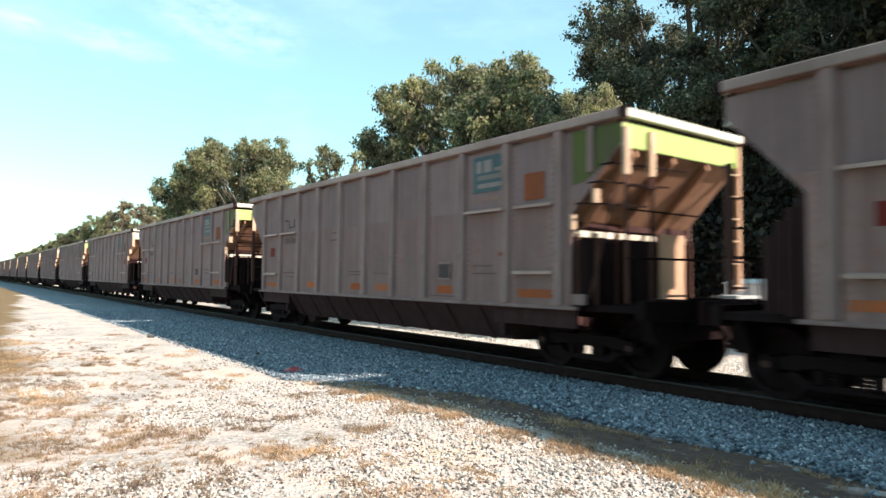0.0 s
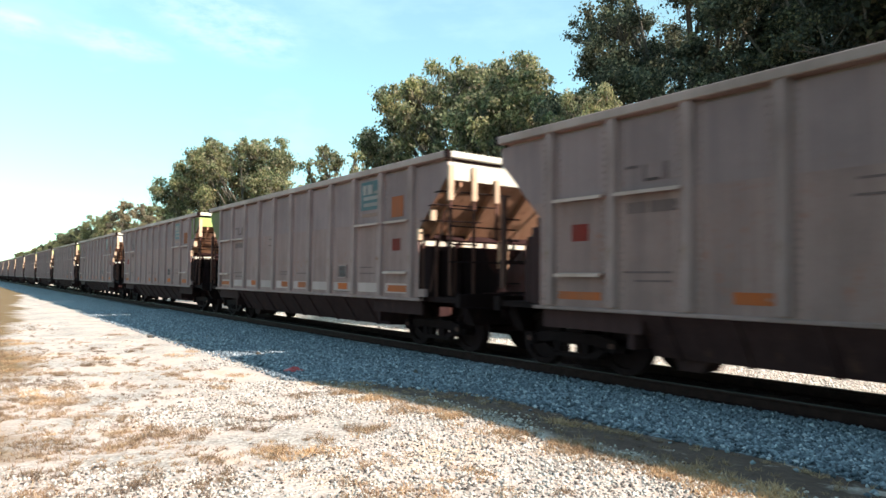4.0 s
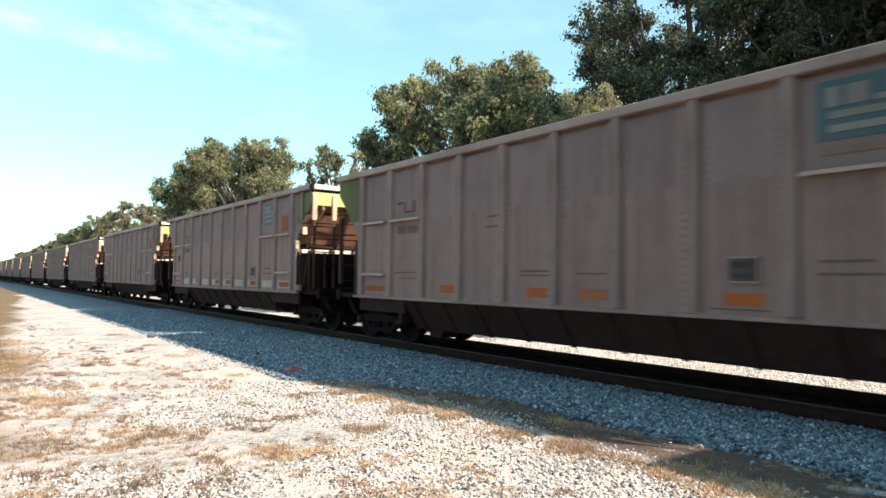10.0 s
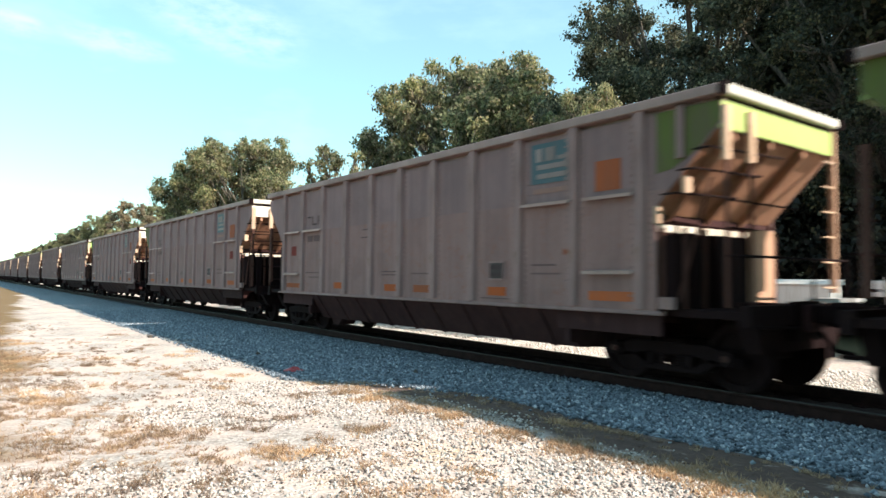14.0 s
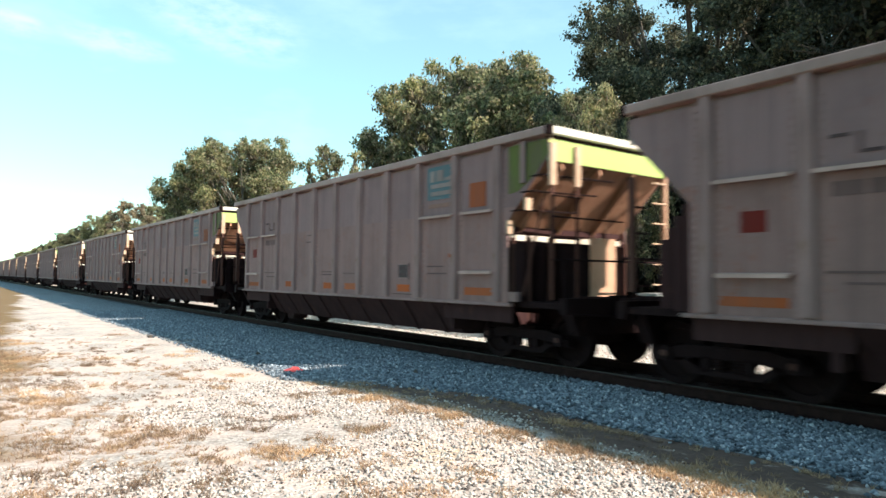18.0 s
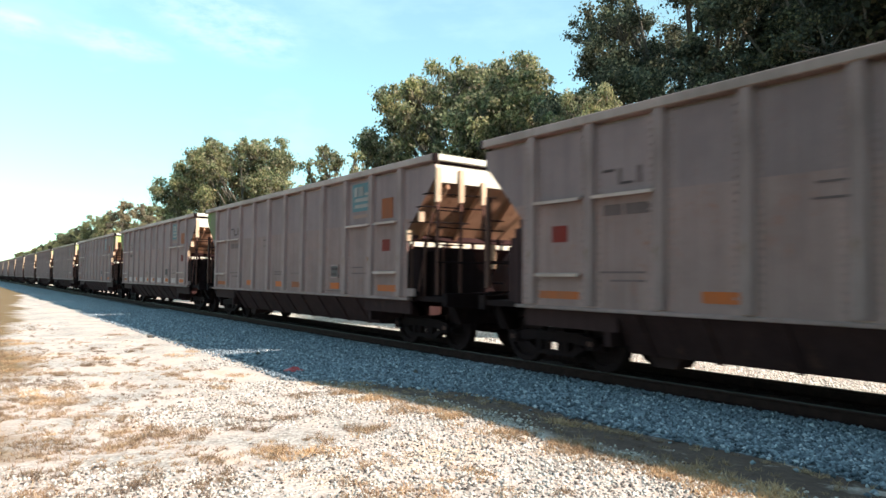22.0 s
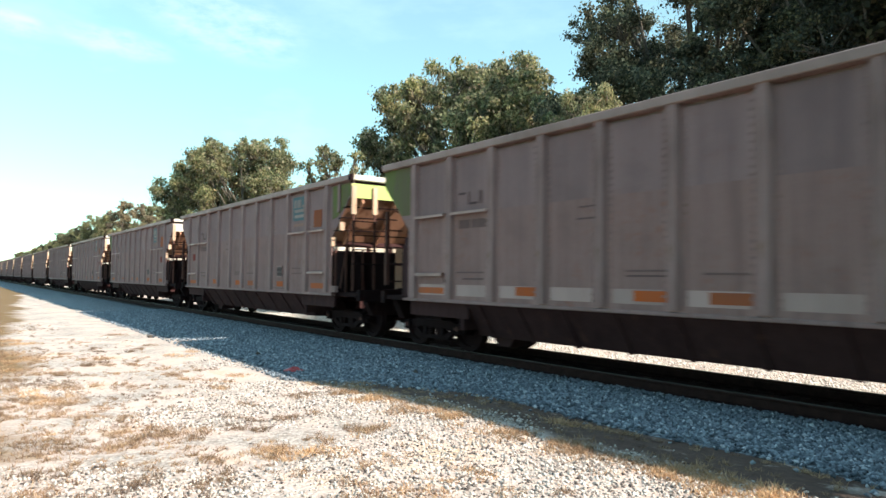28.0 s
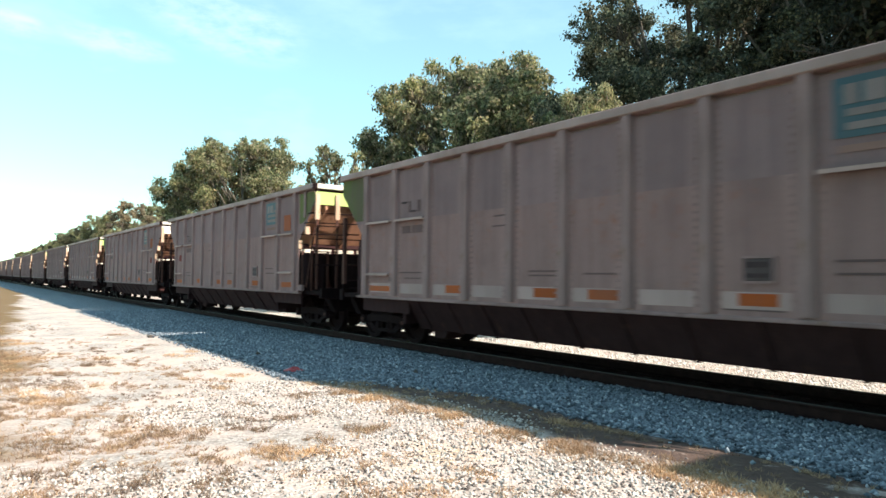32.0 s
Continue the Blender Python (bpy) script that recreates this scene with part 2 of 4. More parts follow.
def _ground(t, bsdf):
    where = world_spot(t)
    broad = noise_of(t, where, 0.16, 4, 0.55)
    mid = noise_of(t, where, 0.9, 5, 0.65)
    fine = noise_of(t, where, 9.0, 5, 0.7)
    stones = nd(t, "ShaderNodeTexVoronoi", Scale=26.0)
    t.links.new(where, stones.inputs["Vector"])
    tone = ramp(t, stones.outputs["Color"], [(0.15, (0.36, 0.315, 0.285)), (0.5, (0.52, 0.46, 0.42)), (0.85, (0.64, 0.58, 0.54))])
    gaps = ramp(t, stones.outputs["Distance"], [(0.3, (1, 1, 1)), (0.7, (0.28, 0.25, 0.23))])
    gravel = blend(t, 0.5, tone, gaps, "MULTIPLY")
    sand = ramp(t, fine, [(0.3, (0.56, 0.44, 0.385)), (0.7, (0.69, 0.565, 0.51))])
    col = blend(t, ramp(t, mid, [(0.42, (0, 0, 0)), (0.6, (1, 1, 1))]), gravel, sand)
    straw = ramp(t, fine, [(0.3, (0.36, 0.24, 0.12)), (0.7, (0.52, 0.38, 0.21))])
    col = blend(t, ramp(t, sums(t, "ADD", sums(t, "MULTIPLY", mid, 0.7), sums(t, "MULTIPLY", broad, 0.3)), [(0.57, (0, 0, 0)), (0.66, (0.6, 0.6, 0.6))]), col, straw)
    # grass verge away from the track, and fields beyond
    sep = t.nodes.new("ShaderNodeSeparateXYZ")
    t.links.new(where, sep.inputs[0])
    y = sep.outputs[1]
    x = sep.outputs[0]
    edge = sums(t, "ADD", sums(t, "MULTIPLY", broad, 3.0), sums(t, "MULTIPLY", mid, 1.6))
    # the verge runs closer to the track further down the line
    line = sums(t, "ADD", sums(t, "MULTIPLY", x, -0.075), -2.4)
    verge = sums(t, "SUBTRACT", sums(t, "ADD", line, edge), y)
    earth = ramp(t, fine, [(0.3, (0.07, 0.043, 0.035)), (0.7, (0.135, 0.086, 0.068))])
    strip = sums(t, "ABSOLUTE", sums(t, "SUBTRACT", sums(t, "ADD", y, sums(t, "MULTIPLY", mid, 0.9)), 6.15))
    band = nd(t, "ShaderNodeMapRange")
    t.links.new(strip, band.inputs[0])
    band.inputs[1].default_value, band.inputs[2].default_value = 0.8, 0.55
    # only where the ground stands higher
    reach = nd(t, "ShaderNodeMapRange")
    t.links.new(x, reach.inputs[0])
    reach.inputs[1].default_value, reach.inputs[2].default_value = -11.5, -9.0
    patchy = ramp(t, noise_of(t, where, 1.6, 5, 0.7), [(0.3, (0, 0, 0)), (0.42, (1, 1, 1))])
    col = blend(t, sums(t, "MULTIPLY", sums(t, "MULTIPLY", band.outputs[0], reach.outputs[0]), patchy), col, earth)
    grass = ramp(t, fine, [(0.25, (0.105, 0.062, 0.026)), (0.55, (0.19, 0.115, 0.047)), (0.8, (0.29, 0.18, 0.08))])
    mr = nd(t, "ShaderNodeMapRange")
    t.links.new(verge, mr.inputs[0])
    mr.inputs[1].default_value, mr.inputs[2].default_value = 0.0, 0.5
    col = blend(t, mr.outputs[0], col, grass)
    side = nd(t, "ShaderNodeMapRange")
    # gravel ends by the camera in unseen green lawn, added to cut bounced light
    t.links.new(sums(t, "ADD", sums(t, "SUBTRACT", x, sums(t, "MULTIPLY", y, 0.77)), mid), side.inputs[0])
    side.inputs[1].default_value, side.inputs[2].default_value = -4.9, -4.4
    unseen_lawn = ramp(t, fine, [(0.3, (0.035, 0.045, 0.014)), (0.7, (0.075, 0.085, 0.03))])
    col = blend(t, side.outputs[0], col, unseen_lawn)
    far = nd(t, "ShaderNodeMapRange")
    t.links.new(sums(t, "ADD", y, edge), far.inputs[0])
    far.inputs[1].default_value, far.inputs[2].default_value = 18.0, 20.0
    col = blend(t, far.outputs[0], col, (0.10, 0.085, 0.04))
    t.links.new(col, bsdf.inputs["Base Color"])
    bsdf.inputs["Roughness"].default_value = 0.95
    bumped(t, bsdf, sums(t, "ADD", sums(t, "MULTIPLY", stones.outputs["Distance"], -0.6), fine), 0.6, 0.03)


M_GROUND = material("gravel_ground", _ground)


def _ballast(t, bsdf):
    where = world_spot(t)
    stones = nd(t, "ShaderNodeTexVoronoi", Scale=17.0)
    t.links.new(where, stones.inputs["Vector"])
    tone = ramp(t, stones.outputs["Color"], [(0.15, (0.115, 0.147, 0.18)), (0.5, (0.2, 0.25, 0.298)), (0.85, (0.318, 0.38, 0.432))])
    gaps = ramp(t, stones.outputs["Distance"], [(0.35, (1, 1, 1)), (0.75, (0.3, 0.3, 0.3))])
    col = blend(t, 0.85, tone, gaps, "MULTIPLY")
    sep = t.nodes.new("ShaderNodeSeparateXYZ")
    t.links.new(where, sep.inputs[0])
    n = noise_of(t, where, 1.3, 5, 0.65)
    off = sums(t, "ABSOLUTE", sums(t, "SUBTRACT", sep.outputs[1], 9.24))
    # near black within about 1.2 m of the track centre, blue-grey beyond
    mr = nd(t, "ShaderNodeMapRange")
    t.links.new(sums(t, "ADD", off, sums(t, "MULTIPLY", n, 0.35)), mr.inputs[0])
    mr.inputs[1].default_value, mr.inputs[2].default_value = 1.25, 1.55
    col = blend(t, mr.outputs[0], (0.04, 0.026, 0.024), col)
    # paler beyond the far rail: the sunlit strip's brightness is put into the colour
    sunlit_far = nd(t, "ShaderNodeMapRange")
    t.links.new(sums(t, "ADD", sep.outputs[1], sums(t, "MULTIPLY", n, 0.35)), sunlit_far.inputs[0])
    sunlit_far.inputs[1].default_value, sunlit_far.inputs[2].default_value = 10.55, 10.75
    col = blend(t, sunlit_far.outputs[0], col, blend(t, 0.35, (0.74, 0.68, 0.63), gaps, "MULTIPLY"))
    t.links.new(col, bsdf.inputs["Base Color"])
    bsdf.inputs["Roughness"].default_value = 0.9
    bumped(t, bsdf, sums(t, "MULTIPLY", stones.outputs["Distance"], -1.0), 0.9, 0.04)


M_BALLAST = material("blue_grey_ballast", _ballast)


def shard(name, stops, rough=0.9, fur=0.0):
    """Small loose pieces, each of its own tone."""
    def build(t, bsdf):
        g = t.nodes.new("ShaderNodeNewGeometry")
        col = ramp(t, g.outputs["Random Per Island"], stops)
        n = noise_of(t, world_spot(t), 40, 3)
        col = blend(t, 0.35, col, ramp(t, n, [(0.3, (0.5, 0.5, 0.5)), (0.7, (1, 1, 1))]), "MULTIPLY")
        t.links.new(col, bsdf.inputs["Base Color"])
        bsdf.inputs["Roughness"].default_value = rough
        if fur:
            # noise paints broad lit and shaded masses into the colour of leaves and grass
            shade_mass = noise_of(t, world_spot(t), 0.55, 3, 0.6)
            col = blend(t, 1.0, col, ramp(t, shade_mass, [(0.36, (0.5, 0.5, 0.55)), (0.64, (1.35, 1.3, 1.2))]), "MULTIPLY")
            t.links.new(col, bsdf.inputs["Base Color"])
            tr = t.nodes.new("ShaderNodeBsdfTranslucent")
            t.links.new(col, tr.inputs[0])
            mx = t.nodes.new("ShaderNodeMixShader")
            mx.inputs[0].default_value = fur
            t.links.new(bsdf.outputs[0], mx.inputs[1])
            t.links.new(tr.outputs[0], mx.inputs[2])
            t.links.new(mx.outputs[0], t.nodes["Material Output"].inputs[0])
    return material(name, build)


M_SCRAP = shard("red_plastic", [(0.0, (0.45, 0.04, 0.05)), (1.0, (0.55, 0.07, 0.07))], 0.5)
M_GRAVEL = shard("pale_stones", [(0.0, (0.07, 0.06, 0.057)), (0.18, (0.19, 0.165, 0.155)), (0.32, (0.45, 0.4, 0.365)), (0.6, (0.58, 0.53, 0.485)), (1.0, (0.8, 0.75, 0.71))])
# lighter copy of the gravel: full sun beyond the rails is in its colour
M_SUNLIT_GRAVEL = shard("white_stones", [(0.0, (0.5, 0.46, 0.42)), (0.4, (0.74, 0.7, 0.65)), (1.0, (0.86, 0.83, 0.79))])
M_BLUESTONE = shard("blue_grey_stones", [(0.0, (0.064, 0.084, 0.105)), (0.4, (0.162, 0.206, 0.252)), (0.9, (0.308, 0.37, 0.428)), (1.0, (0.64, 0.68, 0.73))])
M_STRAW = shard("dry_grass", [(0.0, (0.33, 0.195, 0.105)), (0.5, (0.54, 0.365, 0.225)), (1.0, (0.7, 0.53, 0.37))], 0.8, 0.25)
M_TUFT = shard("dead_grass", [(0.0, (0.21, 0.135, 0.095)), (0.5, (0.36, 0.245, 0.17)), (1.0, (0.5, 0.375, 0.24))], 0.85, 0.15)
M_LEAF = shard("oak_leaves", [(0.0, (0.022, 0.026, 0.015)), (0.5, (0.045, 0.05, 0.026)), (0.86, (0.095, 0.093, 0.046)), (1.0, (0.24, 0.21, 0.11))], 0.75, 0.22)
# near-black leaf tones: the shade inside the wood is put into the colour
M_THICKET_SHADED = shard("thicket_leaves", [(0.0, (0.009, 0.009, 0.007)), (0.6, (0.02, 0.0195, 0.012)), (0.92, (0.045, 0.041, 0.022)), (1.0, (0.13, 0.11, 0.06))], 0.8, 0.1)
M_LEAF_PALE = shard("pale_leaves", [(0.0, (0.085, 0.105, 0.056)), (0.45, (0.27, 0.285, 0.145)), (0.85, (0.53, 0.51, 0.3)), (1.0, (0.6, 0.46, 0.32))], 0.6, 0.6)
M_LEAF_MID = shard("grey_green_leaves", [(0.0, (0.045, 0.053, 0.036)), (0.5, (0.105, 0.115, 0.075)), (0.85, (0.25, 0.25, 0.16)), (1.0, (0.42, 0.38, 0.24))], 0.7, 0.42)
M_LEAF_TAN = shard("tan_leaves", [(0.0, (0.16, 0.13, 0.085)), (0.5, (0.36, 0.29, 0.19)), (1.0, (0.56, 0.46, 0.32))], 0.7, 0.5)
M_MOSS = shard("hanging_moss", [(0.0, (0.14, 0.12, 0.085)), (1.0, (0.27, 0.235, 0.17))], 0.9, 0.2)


def _bark(t, bsdf):
    n = noise_of(t, spot(t, "Object", (5, 5, 1)), 2.5, 6, 0.7)
    t.links.new(ramp(t, n, [(0.3, (0.05, 0.04, 0.032)), (0.7, (0.19, 0.16, 0.13))]), bsdf.inputs["Base Color"])
    bsdf.inputs["Roughness"].default_value = 0.95
    bumped(t, bsdf, n, 0.8, 0.05)


M_BARK = material("oak_bark", _bark)

# ---- mesh tools ----


def mesh_from(name, verts, faces, mat, smooth=False):
    me = bpy.data.meshes.new(name)
    me.from_pydata([tuple(v) for v in verts], [], [tuple(f) for f in faces])
    me.materials.append(mat)
    if smooth:
        for poly in me.polygons:
            poly.use_smooth = True
    me.update()
    return me


def big_mesh(name, verts, loops, sides, mat):
    """A mesh of many small faces with the same number of sides, from arrays."""
    me = bpy.data.meshes.new(name)
    nf = len(loops) // sides
    me.vertices.add(len(verts))
    me.vertices.foreach_set("co", np.asarray(verts, np.float32).ravel())
    me.loops.add(len(loops))
    me.loops.foreach_set("vertex_index", np.asarray(loops, np.int32))
    me.polygons.add(nf)
    me.polygons.foreach_set("loop_start", np.arange(0, nf * sides, sides, dtype=np.int32))
    me.update(calc_edges=True)
    me.validate()
    me.materials.append(mat)
    return me


class Shape:
    """Boxes, prisms and rods gathered into one mesh."""

    def __init__(self):
        self.bm = bmesh.new()

    def box(self, x0, x1, y0, y1, z0, z1, bevel=0.0):
        made = bmesh.ops.create_cube(self.bm, size=1.0)["verts"]
        for v in made:
            v.co = Vector((x0 + (v.co.x + 0.5) * (x1 - x0), y0 + (v.co.y + 0.5) * (y1 - y0), z0 + (v.co.z + 0.5) * (z1 - z0)))
        if bevel:
            edges = list({e for v in made for e in v.link_edges})
            bmesh.ops.bevel(self.bm, geom=edges, offset=bevel, segments=1, affect="EDGES", profile=0.5)
        return self

    def prism(self, outline, axis, a, b):
        """An outline in the plane across the axis, drawn from a to b along it."""
        def put(p, s):
            return {"x": (s, p[0], p[1]), "y": (p[0], s, p[1]), "z": (p[0], p[1], s)}[axis]
        one = [self.bm.verts.new(put(p, a)) for p in outline]
        two = [self.bm.verts.new(put(p, b)) for p in outline]
        self.bm.faces.new(one)
        self.bm.faces.new(two[::-1])
        n = len(outline)
        for i in range(n):
            self.bm.faces.new((one[i], two[i], two[(i + 1) % n], one[(i + 1) % n]))
        return self

    def rod(self, a, b, r, sides=6, r2=None):
        a, b = Vector(a), Vector(b)
        d = b - a
        m = Matrix.Translation((a + b) / 2) @ d.to_track_quat("Z", "Y").to_matrix().to_4x4()
        bmesh.ops.create_cone(self.bm, cap_ends=True, segments=sides, radius1=r, radius2=r if r2 is None else r2, depth=d.length, matrix=m)
        return self

    def lathe(self, profile, axis_y=True, sides=24):
        """A turned shape round the y axis, from rows of radius and y."""
        rings = []
        for r, y in profile:
            rings.append([self.bm.verts.new((r * math.cos(2 * math.pi * i / sides), y, r * math.sin(2 * math.pi * i / sides))) for i in range(sides)])
        for p, q in zip(rings, rings[1:]):
            for i in range(sides):
                self.bm.faces.new((p[i], p[(i + 1) % sides], q[(i + 1) % sides], q[i]))
        self.bm.faces.new(rings[0][::-1])
        self.bm.faces.new(rings[-1])
        return self

    def mesh(self, name, mat):
        bmesh.ops.recalc_face_normals(self.bm, faces=self.bm.faces)
        me = bpy.data.meshes.new(name)
        self.bm.to_mesh(me)
        self.bm.free()
        me.materials.append(mat)
        return me


def piece(name, me, parent, at=None, label=""):
    """One mesh as a part of a thing or of a part."""
    ob = new(name, me)
    ob.parent = parent
    if at is not None:
        ob.matrix_basis = at
    if label:
        ob["label"] = label
    return ob


def part(name, bm, mat, parent, label=""):
    me = bpy.data.meshes.new(name)
    bm.to_mesh(me)
    bm.free()
    me.materials.append(mat)
    return piece(name, me, parent, None, label)


# ---- ground ----
RAIL = 0.25
BODY = 0.457
TRACK_Y = 9.24


def swell(x, y):
    """Gentle unevenness of the ground, a little higher towards +x on the near side."""
    rise = 0.15 * min(max((x + 10.5) / 4.5, 0.0), 1.0) * min(max((6.6 - y) / 1.2, 0.0), 1.0)
    return rise + 0.03 * noise.noise(Vector((x * 0.5, y * 0.5, 0.0))) + 0.012 * noise.noise(Vector((x * 2.1, y * 2.1, 3.0)))


def bed(y):
    """Height of the ballast across the track."""
    d = abs(y - TRACK_Y)
    if d < 1.6:
        return 0.06
    return max(0.06 - (d - 1.6) * 0.018, -0.4)


def build_ground():
    xs = sorted({*np.linspace(-4000, -400, 19).tolist(), *np.linspace(-400, -60, 35).tolist(), *np.linspace(-60, -16, 60).tolist(),
                 *np.linspace(-16, 4, 90).tolist(), *np.linspace(4, 60, 20).tolist(), *np.linspace(60, 4000, 12).tolist()})
    ys = sorted({*np.linspace(-4000, -20, 14).tolist(), *np.linspace(-20, -1, 12).tolist(), *np.linspace(-1, 7, 46).tolist(),
                 *np.linspace(7, 30, 24).tolist(), *np.linspace(30, 4000, 14).tolist()})
    verts = []
    for y in ys:
        for x in xs:
            near = max(0.0, 1 - max(abs(x) - 60, abs(y) - 60, 0) / 100)
            under = -0.1 * min(max((y - (4.9 if x < -9 else 6.2)) / 0.6, 0.0), 1.0) * min(max((11.4 - y) / 0.4, 0.0), 1.0)
            verts.append((x, y, swell(x, y) * near + under))
    n = len(xs)
    faces = [(j * n + i, j * n + i + 1, (j + 1) * n + i + 1, (j + 1) * n + i) for j in range(len(ys) - 1) for i in range(n - 1)]
    tagged(new("ground", mesh_from("ground", verts, faces, M_GROUND, True)), "pale gravel ground with dry straw-coloured grass patches", "ground", kind="structure")


def build_bed():
    xs = [*np.linspace(-900, -80, 60), *np.linspace(-79, 40, 240)]
    ds = [-4.9, -4.4, -3.9, -3.5, -3.1, -2.7, -2.2, -1.9, -1.6, 0.0, 1.4, 1.6, 1.8, 2.1]
    verts = []
    for row_d in ds:
        for x in xs:
            d = row_d
            if d < -3.6:
                # towards +x the stones give way to bare earth sooner
                d += 0.9 * min(max((x + 10.5) / 3.0, 0.0), 1.0)
            y = TRACK_Y + d + (0.3 if d < -3 else 0.1) * noise.noise(Vector((x * 0.35, d, 1.0)))
            z = bed(TRACK_Y + d) + (0.02 * noise.noise(Vector((x * 1.7, d * 2, 5.0))) if abs(d) > 1.8 else 0.0) - (0.15 if row_d in (-4.9, 2.1) else 0.0)
            verts.append((x, y, z))
    n = len(xs)
    faces = [(j * n + i, j * n + i + 1, (j + 1) * n + i + 1, (j + 1) * n + i) for j in range(len(ds) - 1) for i in range(n - 1)]
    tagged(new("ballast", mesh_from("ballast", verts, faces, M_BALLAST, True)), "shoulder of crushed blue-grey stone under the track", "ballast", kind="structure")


def build_track():
    track = tagged(new("railway_track"), "single railway track on dark wooden ties in stone ballast", "track")
    for y in (TRACK_Y - 0.752, TRACK_Y + 0.752):
        s = Shape()
        prof = [(-0.07, -0.185), (0.07, -0.185), (0.07, -0.17), (0.012, -0.15), (0.01, -0.05), (0.034, -0.04), (0.034, -0.012), (-0.034, -0.012), (-0.034, -0.04), (-0.01, -0.05), (-0.012, -0.15), (-0.07, -0.17)]
        s.prism([(y + a, RAIL + b) for a, b in prof], "x", -900, 60)
        rail = piece("rail", s.mesh("rail", M_RAIL), track)
        s = Shape().prism([(y - 0.034, RAIL - 0.012), (y + 0.034, RAIL - 0.012), (y + 0.03, RAIL), (y - 0.03, RAIL)], "x", -900, 60)
        piece("rail_head", s.mesh("rail_head", M_RAILHEAD), rail, None, "polished running surface")
    tie = Shape().box(-0.11, 0.11, -1.3, 1.3, -0.17, 0, 0.012).mesh("tie", M_TIE)
    plate = Shape().box(-0.09, 0.09, -0.17, 0.17, 0, 0.012).mesh("tie_plate", M_RAIL)
    rng = random.Random(4)
    top = RAIL - 0.19
    for i in range(190):
        x = -88 + i * 0.53
        piece("tie", tie, track, pose(x + rng.uniform(-0.02, 0.02), TRACK_Y + rng.uniform(-0.05, 0.05), top + rng.uniform(-0.004, 0.0), 0, 0, rng.uniform(-1, 1)))
        if -20 < x < 1:
            for dy in (-0.752, 0.752):
                piece("tie_plate", plate, track, pose(x, TRACK_Y + dy, top))
    s = Shape()
    for i in range(430):
        x = -88.53 - i * 0.53
        s.box(x - 0.11, x + 0.11, TRACK_Y - 1.3, TRACK_Y + 1.3, top - 0.17, top)
    tagged(piece("distant_ties", s.mesh("distant_ties", M_TIE), track), kind="stuff")


build_ground()
build_bed()
build_track()

# ---- hopper cars ----
PITCH_LEN = 16.18
HALF_TOP, HALF_SIDE, HALF_W = 7.357, 6.345, 1.6
SILL, TOP = 0.81, 3.77
MESHES = {}


def kept(name, make):
    if name not in MESHES:
        MESHES[name] = make()
    return MESHES[name]


def side_outline(z0, z1):
    """The side sheet between two heights: cut off along the end slopes."""
    def half(z):
        if z <= 2.28:
            return HALF_SIDE
        return min(HALF_SIDE + (z - 2.28) * (HALF_TOP - 0.05 - HALF_SIDE) / (3.3 - 2.28), HALF_TOP - 0.05)
    zs = [z for z in (z0, 2.28, 3.3, z1) if z0 <= z <= z1]
    zs = sorted(set(zs))
    return [(-half(z), z) for z in zs] + [(half(z), z) for z in reversed(zs)]


def flat(x0, x1, z0, z1, y=-HALF_W):
    """A painted mark, standing a few millimetres proud of the near side."""
    return Shape().box(x0, x1, y - 0.006, y + 0.002, z0, z1)


def car_meshes():
    k = {}
    yn = -HALF_W
    k["upper_sheet"] = kept("upper_sheet", lambda: Shape().prism(side_outline(2.52, TOP - 0.2), "y", yn, yn + 0.02).mesh("upper_sheet", M_UPPER))
    k["lower_sheet"] = kept("lower_sheet", lambda: Shape().prism(side_outline(SILL + 0.05, 2.52), "y", yn - 0.006, yn + 0.02).mesh("lower_sheet", M_LOWER))
    k["rib"] = kept("rib", lambda: Shape().prism([(-0.11, yn - 0.004), (-0.075, yn - 0.075), (0.075, yn - 0.075), (0.11, yn - 0.004)], "z", SILL + 0.08, TOP - 0.12).mesh("rib", M_RIB))
    k["top_chord"] = kept("top_chord", lambda: Shape().box(-HALF_TOP + 0.045, HALF_TOP - 0.045, yn - 0.1, yn + 0.09, TOP - 0.14, TOP, 0.015).box(-HALF_TOP + 0.05, HALF_TOP - 0.05, yn + 0.07, yn + 0.085, TOP - 0.3, TOP - 0.13).mesh("top_chord", M_CHORD))
    k["side_sill"] = kept("side_sill", lambda: Shape().box(-HALF_SIDE - 0.12, HALF_SIDE + 0.12, yn - 0.06, yn + 0.05, SILL, SILL + 0.055, 0.01).mesh("side_sill", M_RIB))
    return k


def bay_mesh(b):
    """The upper side panel of one bay, between two ribs or out to the end slope."""
    lo, hi = 2.52, TOP - 0.2
    y0, y1 = -HALF_W, -HALF_W + 0.02
    x0, x1 = -6.1 + (b - 1) * 1.22, -6.1 + b * 1.22
    if b in (0, 11):
        s = -1 if b == 0 else 1
        half = HALF_SIDE + 0.24 * (HALF_TOP - 0.05 - HALF_SIDE) / 1.02
        out = [(s * 6.1, lo), (s * half, lo), (s * (HALF_TOP - 0.05), 3.3), (s * (HALF_TOP - 0.05), hi), (s * 6.1, hi)]
    else:
        out = [(x0, lo), (x1, lo), (x1, hi), (x0, hi)]
    return kept("bay%d" % b, lambda: Shape().prism(out, "y", y0, y1).mesh("upper_panel", M_UPPER))


